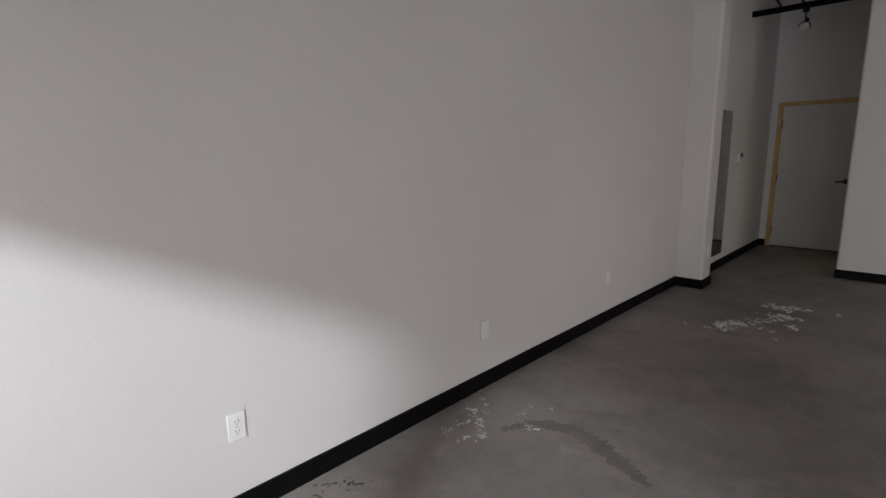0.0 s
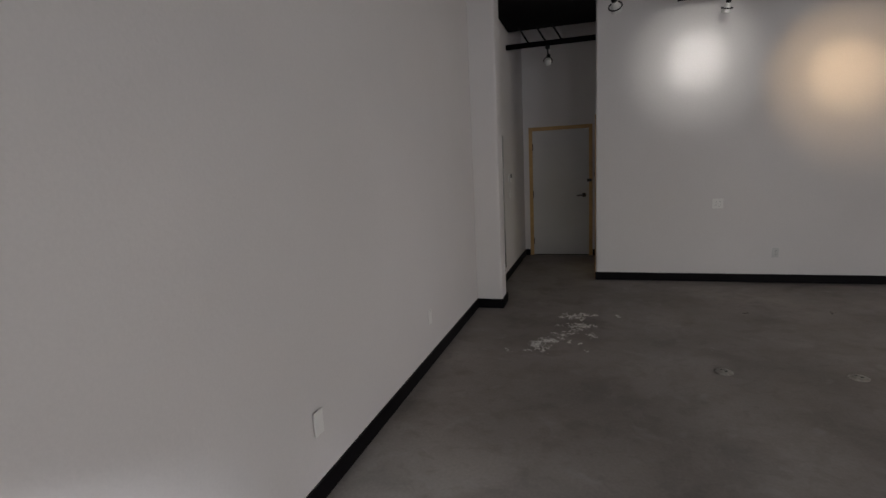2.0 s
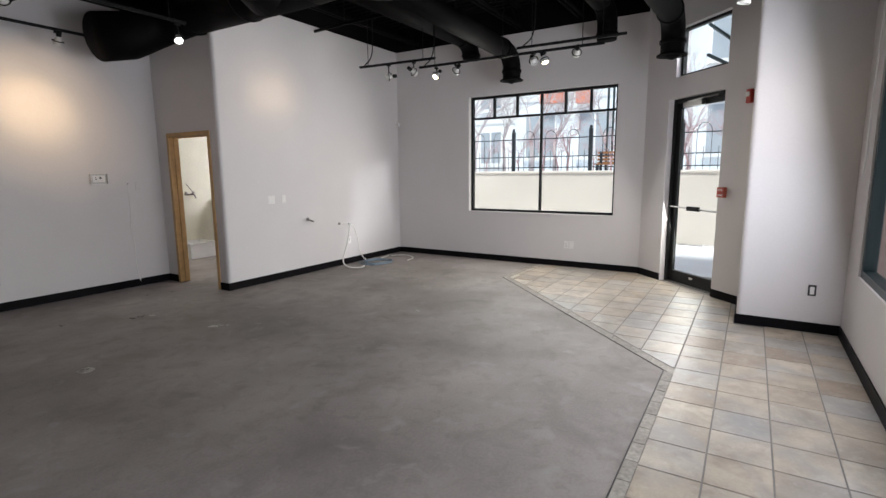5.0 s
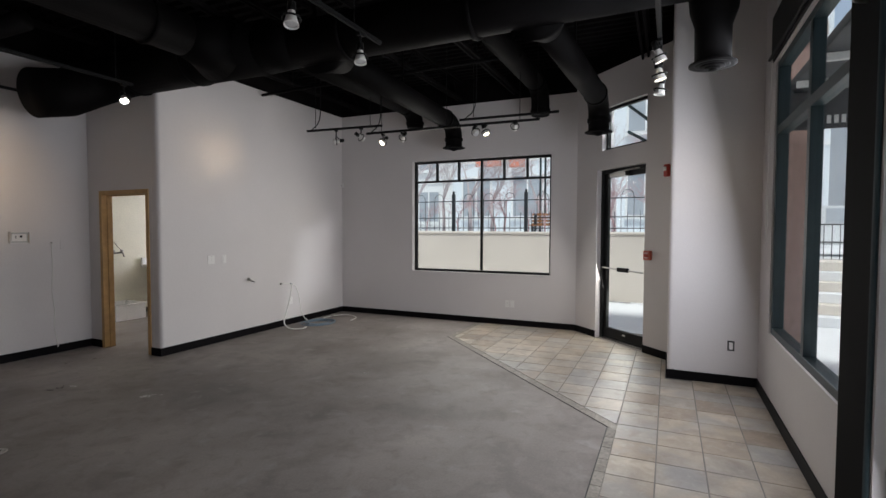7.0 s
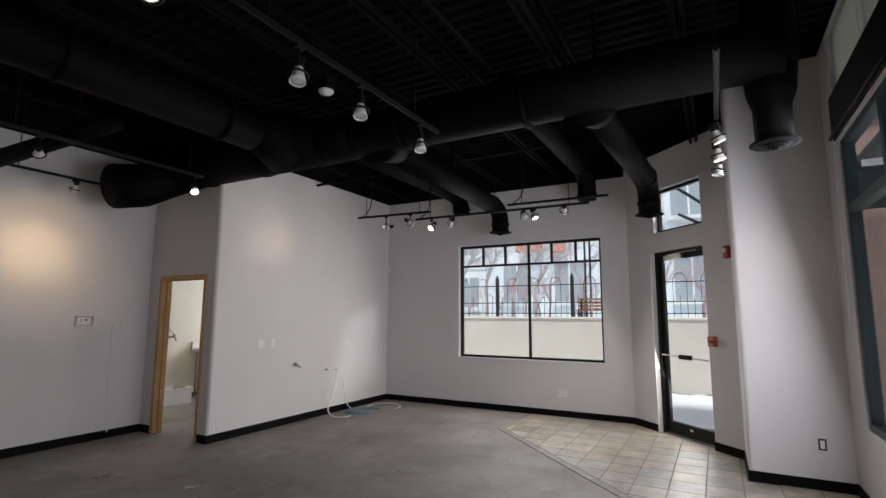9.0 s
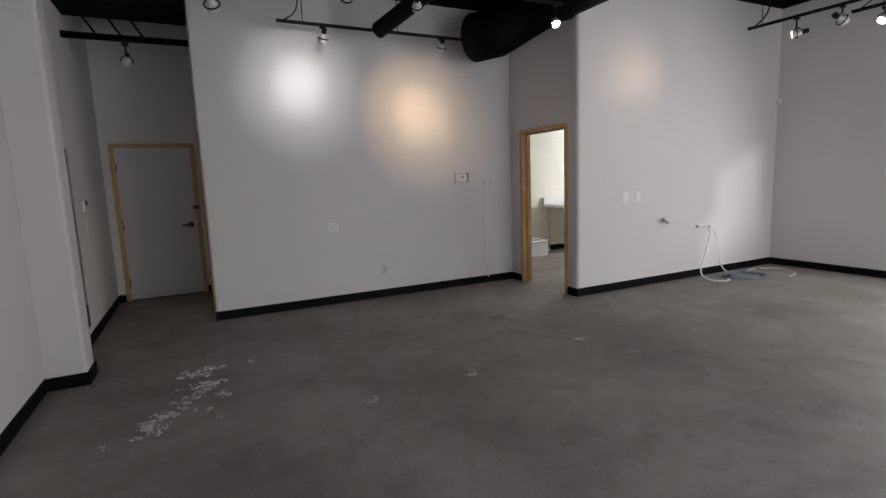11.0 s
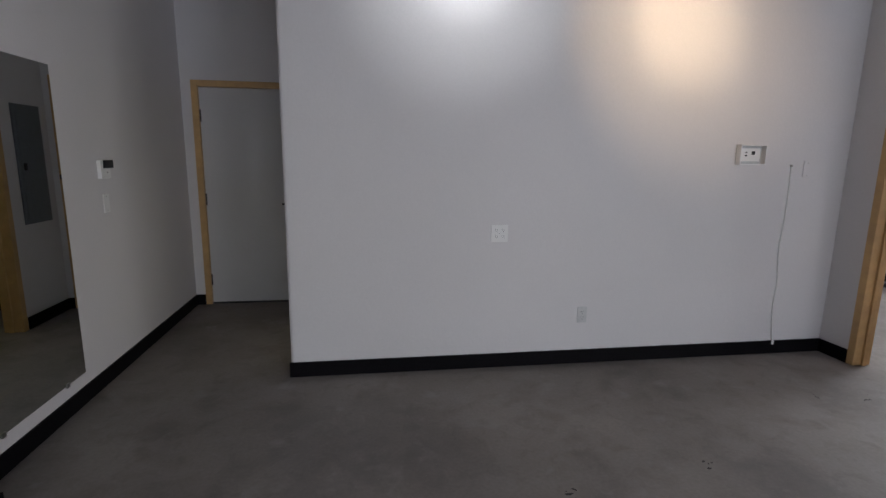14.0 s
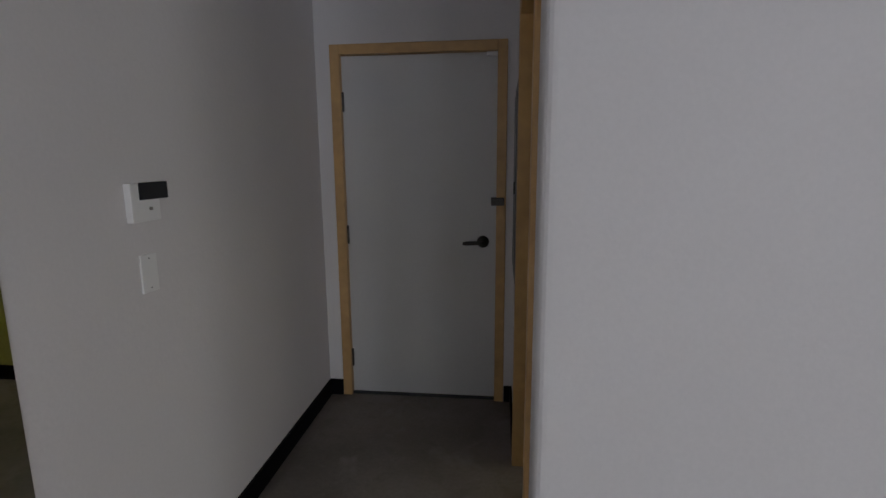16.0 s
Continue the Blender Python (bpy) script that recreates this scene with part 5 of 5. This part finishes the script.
gs = []
for _ in range(40):
    gs.append((11.0, rng.uniform(-2.5, 3.5), 0.1, 0.12, 0, 14, 0.03))
flakes("gravel_strip", gs, mat("dark_gravel", (0.12, 0.11, 0.1), 0.9), "dark gravel along the foot of the garden wall", "gravel").location.z = -0.03
sc = bmesh.new()
for y, z, a, n in ((0.30, 0.87, 60, 0.05), (0.33, 0.86, 120, 0.04), (0.24, 1.2, 20, 0.05), (0.2, 0.75, 80, 0.03), (0.42, 0.9, 10, 0.02), (1.63, 0.6, 70, 0.06)):
    d = Vector((0, math.cos(radians(a)), math.sin(radians(a)))) * n
    p = Vector((XW + 0.0005, y, z))
    tube([p, p + d * 0.5 + Vector((0, 0.004, 0.002)), p + d], [0.0006, 0.0013, 0.0005], 5, bm=sc)
tagged(mesh_object("plaster_scratches", sc, M_WALL), "small raised plaster scratches on the white wall", "scratches", kind="stuff")


# ---------- outside, east ----------
rw = thing("retaining_wall", pose(11.2, 2, -0.03), "tan stucco garden wall with a rounded top", "garden wall")
part("wall", box(11.1, 11.35, -1.9, 18.0, -0.03, 1.47), M_STUCCO, rw)
part("cap", box(11.07, 11.38, -1.93, 18.0, 1.4705, 1.545, 0.03), M_STUCCO, rw)
structure("terrace", box(11.36, 60, -1.1, 60, -0.03, 1.43), M_SNOW, "snowy upper terrace behind the garden wall", "ground")

fn = thing("iron_fence", pose(11.2, 2, 1.55), "dark wrought iron fence with hooped pickets on the garden wall", "fence")
for k in range(-2, 6):
    y = 3.05 + 1.93 * k
    p = part("post", box(11.18, 11.26, y - 0.04, y + 0.04, 1.545, 2.49, 0.006), M_IRON, fn)
    part("finial", lathe([(0.05, 0.0), (0.05, 0.02), (0.02, 0.035), (0.036, 0.06), (0.03, 0.085), (0.004, 0.1)], 12, at=(11.22, y, 2.49)), M_IRON, p, smooth=True)
    for z in (1.62, 1.88, 2.31):
        part("rail", box(11.21, 11.23, y + 0.041, y + 1.889, z, z + 0.022), M_IRON, fn)
    for j in range(1, 14):
        py = y + j * 1.93 / 14
        part("picket", box(11.2145, 11.2255, py - 0.0055, py + 0.0055, 1.55, 2.03 if j % 2 else 2.33), M_IRON, fn)
    for j in (2, 6, 10):
        cy = y + (j + 1) * 1.93 / 14
        part("hoop", tube([(11.22, cy + 0.138 * math.cos(a), 2.33 + 0.18 * math.sin(a)) for a in (math.pi * q / 10 for q in range(11))], 0.0075, 6), M_IRON, fn)

bn = thing("garden_bench", pose(13.0, 2.4, 1.43), "orange-brown slatted wooden bench", "bench")
M_BENCH = mat("orange_wood", (0.34, 0.15, 0.06), 0.6)
for k in range(4):
    part("back_slat", box(13.2, 13.23, 2.15, 3.4, 1.72 + 0.09 * k, 1.78 + 0.09 * k), M_BENCH, bn)
for k in range(3):
    part("seat_slat", box(12.8 + 0.13 * k, 12.91 + 0.13 * k, 2.15, 3.4, 1.7, 1.73), M_BENCH, bn)
for y in (2.25, 3.3):
    part("leg", box(12.82, 12.88, y - 0.03, y + 0.03, 1.43, 1.7), M_IRON, bn)
    part("leg", box(13.15, 13.2, y - 0.03, y + 0.03, 1.43, 2.05), M_IRON, bn)


pp = thing("pergola_post", pose(13.5, 3.17, 1.43), "pair of dark teal metal posts on the terrace", "post")
for y in (3.1, 3.24):
    part("post", box(13.47, 13.53, y - 0.025, y + 0.025, 1.43, 4.4, 0.004), M_TEAL, pp)
    part("foot", box(13.44, 13.56, y - 0.05, y + 0.05, 1.43, 1.46, 0.004), M_TEAL, pp)
part("beam", box(13.45, 13.55, 1.5, 4.6, 4.4, 4.5, 0.005), M_TEAL, pp)


def building(name, x, y0, y1, z0, z1, material, label, floors, bays, win_h=1.7, win_w=1.1, roof=M_ROOF, awning=()):
    """A house whose front faces -x, with set-in windows."""
    b = thing(name, pose(x, (y0 + y1) / 2, z0), label, "building")
    part("wall", box(x, x + 8, y0, y1, z0, z1), material, b)
    part("roof", box(x - 0.5, x + 8.5, y0 - 0.5, y1 + 0.5, z1, z1 + 0.35, 0.05), roof, b)
    dz, dy = (z1 - z0) / floors, (y1 - y0) / bays
    for f in range(floors):
        part("string_course", box(x - 0.06, x, y0, y1, z0 + (f + 1) * dz - 0.25, z0 + (f + 1) * dz - 0.1), M_FACADE2, b)
        for i in range(bays):
            cy, cz = y0 + (i + 0.5) * dy, z0 + f * dz + dz * 0.48
            w = part("window", box(x - 0.05, x + 0.02, cy - win_w / 2 - 0.1, cy + win_w / 2 + 0.1, cz - win_h / 2 - 0.1, cz + win_h / 2 + 0.1), M_FACADE2, b)
            part("pane", box(x - 0.07, x - 0.051, cy - win_w / 2, cy + win_w / 2, cz - win_h / 2, cz + win_h / 2), M_FARGLASS, w)
            part("bar", box(x - 0.09, x - 0.0705, cy - 0.04, cy + 0.04, cz - win_h / 2, cz + win_h / 2), M_FACADE2, w)
            part("sill", box(x - 0.16, x - 0.0505, cy - win_w / 2 - 0.15, cy + win_w / 2 + 0.15, cz - win_h / 2 - 0.2, cz - win_h / 2 - 0.1), M_FACADE2, w)
    for y, z, w in awning:
        bm = box(x - 0.45, x - 0.092, y, y + w, z - 0.62, z, 0.04)
        part("awning", bm, M_AWNING, b, "orange-red canvas awning")
    return b


building("apartment_building", 24.0, -6.0, 10.5, 1.43, 13.0, M_FACADE, "pale blue rendered apartment building with dark windows", 3, 6, 2.0, 1.5,
         awning=((6.5, 5.35, 0.75), (7.75, 5.45, 1.3), (0.6, 5.4, 0.9)))
building("apartment_building", 27.0, 11.5, 34.0, 1.43, 11.0, M_FACADE2, "white rendered apartment building with a brown roof", 3, 6, 1.8, 1.3)
building("apartment_building", 30.0, -34.0, -9.0, -0.03, 12.0, M_FACADE2, "white rendered corner building with small windows", 4, 7, 1.6, 1.1)

def bare_tree(x, y, z, height, seed, material, label, name="bare_tree", spread=0.55):
    r = random.Random(seed)
    t = thing(name, pose(x, y, z), label, "tree" if name == "bare_tree" else "shrub")
    limbs, twigs = bmesh.new(), bmesh.new()
    trunk_top = Vector((x + r.uniform(-0.1, 0.1), y + r.uniform(-0.1, 0.1), z + height * 0.3))
    part("trunk", tube([(x, y, z), (x + 0.02, y, z + height * 0.15), trunk_top], [height * 0.02, height * 0.016, height * 0.013], 8), material, t, smooth=True)

    def grow(p, d, length, rad, depth):
        q = p + d * length + Vector((r.uniform(-1, 1), r.uniform(-1, 1), r.uniform(-0.2, 0.6))) * length * 0.12
        mid = p.lerp(q, 0.5) + Vector((r.uniform(-1, 1), r.uniform(-1, 1), 0)) * length * 0.06
        tube([p, mid, q], [rad, rad * 0.8, rad * 0.55], 6 if depth > 2 else 4, bm=limbs if depth > 2 else twigs)
        if depth == 0:
            return
        for _ in range(r.choice((2, 3, 3))):
            nd = (d + Vector((r.gauss(0, spread), r.gauss(0, spread), r.gauss(0.12, 0.3)))).normalized()
            grow(q if r.random() < 0.6 else p.lerp(q, 0.7), nd, length * r.uniform(0.6, 0.85), rad * 0.55, depth - 1)
    for _ in range(4):
        a = r.random() * 6.28
        grow(trunk_top if r.random() < 0.6 else trunk_top - Vector((0, 0, height * 0.06)), Vector((math.cos(a) * 0.55, math.sin(a) * 0.55, 1)).normalized(), height * 0.19, height * 0.008, 5)
    part("limbs", limbs, material, t)
    part("twigs", twigs, material, t)
    return t


for i, (x, y, h) in enumerate(((13.2, 4.6, 3.2), (13.3, 6.2, 3.3), (14.0, 5.6, 4.2), (15.0, 3.6, 4.0), (14.4, 7.8, 4.4), (17.5, 1.6, 5.0), (17.0, 9.5, 5.0), (13.4, 1.4, 3.6))):
    bare_tree(x, y, 1.43, h, 11 + i, M_BARK, "leafless grey-brown tree with fine twigs")
for i, (x, y, h) in enumerate(((12.5, 4.0, 1.9), (12.7, 4.75, 1.7), (12.5, 5.4, 1.4), (12.6, 2.9, 1.5), (12.6, 4.3, 1.5), (12.4, 1.1, 1.9), (12.9, 0.3, 2.3), (12.5, 6.4, 1.3), (12.8, 3.4, 1.2))):
    bare_tree(x, y, 1.43, h, 31 + i, M_REDTWIG, "leafless reddish shrub behind the fence", "bare_shrub", 0.7)

# ---------- outside, front ----------
bk = thing("brick_pier", pose(5.9, -1.4, -0.03), "red-brown brick pier outside the front window", "pier")
part("shaft", box(5.6, 6.15, -1.56, -1.21, -0.03, 3.6, 0.01), M_BRICK, bk)
part("cap", box(5.55, 6.2, -1.6, -1.205, 3.6, 3.75, 0.01), M_STUCCO, bk)
part("plinth", box(5.55, 6.2, -1.6, -1.205, -0.03, 0.15, 0.01), M_STUCCO, bk)
st = thing("outdoor_steps", pose(9.5, -3.6, -0.03), "grey concrete outdoor steps with pale nosings", "steps")
for k in range(6):
    part("step", box(9.4 + 0.3 * k, 12.0, -5.5, -2.05, -0.03 + 0.17 * k, -0.03 + 0.17 * (k + 1), 0.01), M_STUCCO if k % 2 else M_SNOW, st)
rl = thing("step_railing", pose(12, -3.5, 0.86), "dark iron railing above the steps", "railing")
for z in (0.98, 1.35, 1.72):
    part("rail", tube([(12.05, -5.5, z), (12.05, -2.0, z)], 0.018, 6), M_IRON, rl)
for k in range(25):
    part("baluster", tube([(12.05, -5.5 + 0.14 * k, 0.86), (12.05, -5.5 + 0.14 * k, 1.72)], 0.009, 5), M_IRON, rl)
structure("upper_street", box(12.0, 70, -60, -1.2, -0.03, 0.86), M_SNOW, "snowy upper street beyond the steps", "ground")
car = thing("parked_car", pose(17.0, -5.0, 0.86), "white parked car on the snowy street", "car")
bm = bmesh.new()
prof = [(-2.1, 0.3), (-2.15, 0.62), (-1.5, 0.85), (-0.9, 0.9), (-0.35, 1.4), (1.0, 1.42), (1.6, 0.95), (2.1, 0.85), (2.15, 0.35)]
lo = [bm.verts.new((17.0 + 0.86, -5.0 + a, 0.86 + b)) for a, b in prof]
hi = [bm.verts.new((17.0 - 0.86, -5.0 + a, 0.86 + b)) for a, b in prof]
bm.faces.new(lo)
bm.faces.new(hi[::-1])
for i in range(len(prof)):
    j = (i + 1) % len(prof)
    bm.faces.new((lo[i], hi[i], hi[j], lo[j]))
bmesh.ops.bevel(bm, geom=bm.edges[:], offset=0.05, segments=2, affect="EDGES")
part("body", bm, M_CARBODY, car)
part("side_window", box(16.125, 16.137, -5.3, -4.1, 1.8, 2.2, 0.004), M_FARGLASS, car)
for y in (-6.35, -3.65):
    for x in (16.2, 17.8):
        bm = lathe([(0.2, -0.1), (0.31, -0.1), (0.32, 0.0), (0.31, 0.1), (0.2, 0.1)], 20)
        bm.transform(pose(x, y, 0.86 + 0.32, 0, 90))
        w = part("wheel", bm, M_TYRE, car, smooth=True)
        bm = lathe([(0.19, -0.09), (0.19, 0.09)], 16)
        bm.transform(pose(x, y, 0.86 + 0.32, 0, 90))
        part("rim", bm, M_CHROME, w)
aw = thing("front_awning", pose(3.4, -1.9, 2.9), "dark awning over the storefront with pale lettering", "awning")
part("canopy", box(1.5, 5.4, -2.7, -1.22, 3.0, 3.08, 0.01), M_IRON, aw)
part("valance", box(1.5, 5.4, -2.72, -2.7005, 2.62, 3.08), M_IRON, aw)
for k in range(5):
    part("rib", box(1.7 + 0.8 * k, 1.74 + 0.8 * k, -2.68, -1.22, 2.94, 2.999), M_PLATE, aw)
for k in range(6):
    part("letter", box(5.3745, 5.3785, -1.84 + 0.06 * k, -1.805 + 0.06 * k, 2.67, 2.75), M_PLATE, aw, "pale lettering bar")
part("end_valance", box(5.379, 5.4, -2.7, -1.22, 2.62, 2.999), M_IRON, aw)
for bx in (1.6, 5.3):
    part("bracket", box(bx - 0.03, bx + 0.03, -1.26, -1.2, 2.6, 3.1), M_IRON, aw)


# ---------- tiled entrance floor ----------
def clip(poly, a, b, c):
    """Keep the part of a plan polygon where a x + b y <= c."""
    out = []
    for i, p in enumerate(poly):
        q = poly[(i + 1) % len(poly)]
        dp, dq = a * p[0] + b * p[1] - c, a * q[0] + b * q[1] - c
        if dp <= 0:
            out.append(p)
        if dp * dq < 0:
            t = dp / (dp - dq)
            out.append((p[0] + t * (q[0] - p[0]), p[1] + t * (q[1] - p[1])))
    return out


def plan_area(p):
    return abs(sum(p[i][0] * p[(i + 1) % len(p)][1] - p[(i + 1) % len(p)][0] * p[i][1] for i in range(len(p)))) / 2


TX, TY, PX, PY, G = 2.902, 0.207, 0.305, 0.305, 0.0045
D_OUT, D_IN, D_WALL, Y_TOP = 3.14, 3.28, 6.05, 2.83
tiled = structure("floor_tiled", prism([(XW + 0.013, YS + 0.013), (5.08, YS + 0.013), (5.08, -0.14), (5.86, -0.14), (XE - 0.014, 1.19), (XE - 0.014, Y_TOP), (D_OUT + Y_TOP, Y_TOP), (D_OUT + 0.28, 0.28), (XW + 0.013, 0.28)], 0.0005, 0.002),
                  M_GROUT, "grey grout bed of the tiled entrance floor", "floor")


def slab(name, poly, top, material, parent):
    poly = [p for i, p in enumerate(poly) if (Vector(p) - Vector(poly[i - 1])).length > 1e-4]
    if len(poly) < 3 or plan_area(poly) < 4e-4:
        return
    cx, cy = sum(p[0] for p in poly) / len(poly), sum(p[1] for p in poly) / len(poly)
    bm = bmesh.new()
    lo = [bm.verts.new((x, y, 0.0021)) for x, y in poly]
    mid = [bm.verts.new((x, y, top - 0.0015)) for x, y in poly]
    hi = [bm.verts.new((x + (cx - x) * 0.012, y + (cy - y) * 0.012, top)) for x, y in poly]
    bm.faces.new(hi)
    for i in range(len(poly)):
        j = (i + 1) % len(poly)
        bm.faces.new((lo[i], lo[j], mid[j], mid[i]))
        bm.faces.new((mid[i], mid[j], hi[j], hi[i]))
    part(name, bm, material, parent)


for iy in range(-4, 10):
    for ix in range(-16, 15):
        x0, y0 = TX + ix * PX + G, TY + iy * PY + G
        poly = [(x0, y0), (x0 + PX - 2 * G, y0), (x0 + PX - 2 * G, y0 + PY - 2 * G), (x0, y0 + PY - 2 * G)]
        poly = clip(poly, 0, -1, -(YS + 0.014))
        poly = clip(poly, -1, 0, -(XW + 0.014))
        if iy < 0:
            if y0 + PY < -0.14:
                poly = clip(poly, 1, 0, 5.08)
            else:
                poly = clip(poly, 1, -1, D_WALL - 0.03)
                poly = clip(poly, 0, -1, 0.12 + 0.02) if x0 > 5.0 else clip(poly, 1, 0, 5.08)
        else:
            poly = clip(poly, -1, 1, -D_IN)
            poly = clip(poly, 0, 1, Y_TOP - 0.1)
            poly = clip(poly, 1, 0, XE - 0.014)
            poly = clip(poly, 1, -1, D_WALL - 0.03)
        if len(poly) > 2:
            slab("tile", poly, 0.0048 + rng.random() * 0.0006, M_TILE, tiled)
# stone border in short pieces, and the dark edge strip
x = XW + 0.02
while x < D_OUT + 0.25:
    slab("border_stone", [(x, 0.206), (min(x + 0.196, D_OUT + 0.26), 0.206), (min(x + 0.196, D_OUT + 0.26), 0.272), (x, 0.272)], 0.0046, M_BORDER, tiled)
    x += 0.2
y = 0.2
while y < Y_TOP - 0.1:
    slab("border_stone", [(D_OUT + y + 0.012, y), (D_IN + y - 0.01, y), (D_IN + y + 0.186, y + 0.196), (D_OUT + y + 0.208, y + 0.196)], 0.0046, M_BORDER, tiled)
    y += 0.2
x = D_OUT + Y_TOP + 0.02
while x < XE - 0.1:
    slab("border_stone", [(x, Y_TOP - 0.09), (x + 0.196, Y_TOP - 0.09), (x + 0.196, Y_TOP - 0.012), (x, Y_TOP - 0.012)], 0.0046, M_BORDER, tiled)
    x += 0.2
edge = structure("trim_tile_edge", prism([(XW + 0.015, 0.2735), (D_OUT + 0.2735, 0.2735), (D_OUT + 0.28, 0.28), (XW + 0.015, 0.28)], 0.0021, 0.005), M_STEELTRIM, "thin dark edge strip of the tiled floor", "trim")
structure("trim_tile_edge_slant", prism([(D_OUT + 0.2805, 0.2805), (D_OUT + 0.29, 0.2805), (D_OUT + Y_TOP + 0.006, Y_TOP - 0.003), (D_OUT + Y_TOP - 0.001, Y_TOP - 0.001)], 0.0021, 0.005), M_STEELTRIM, "thin dark edge strip of the tiled floor", "trim")
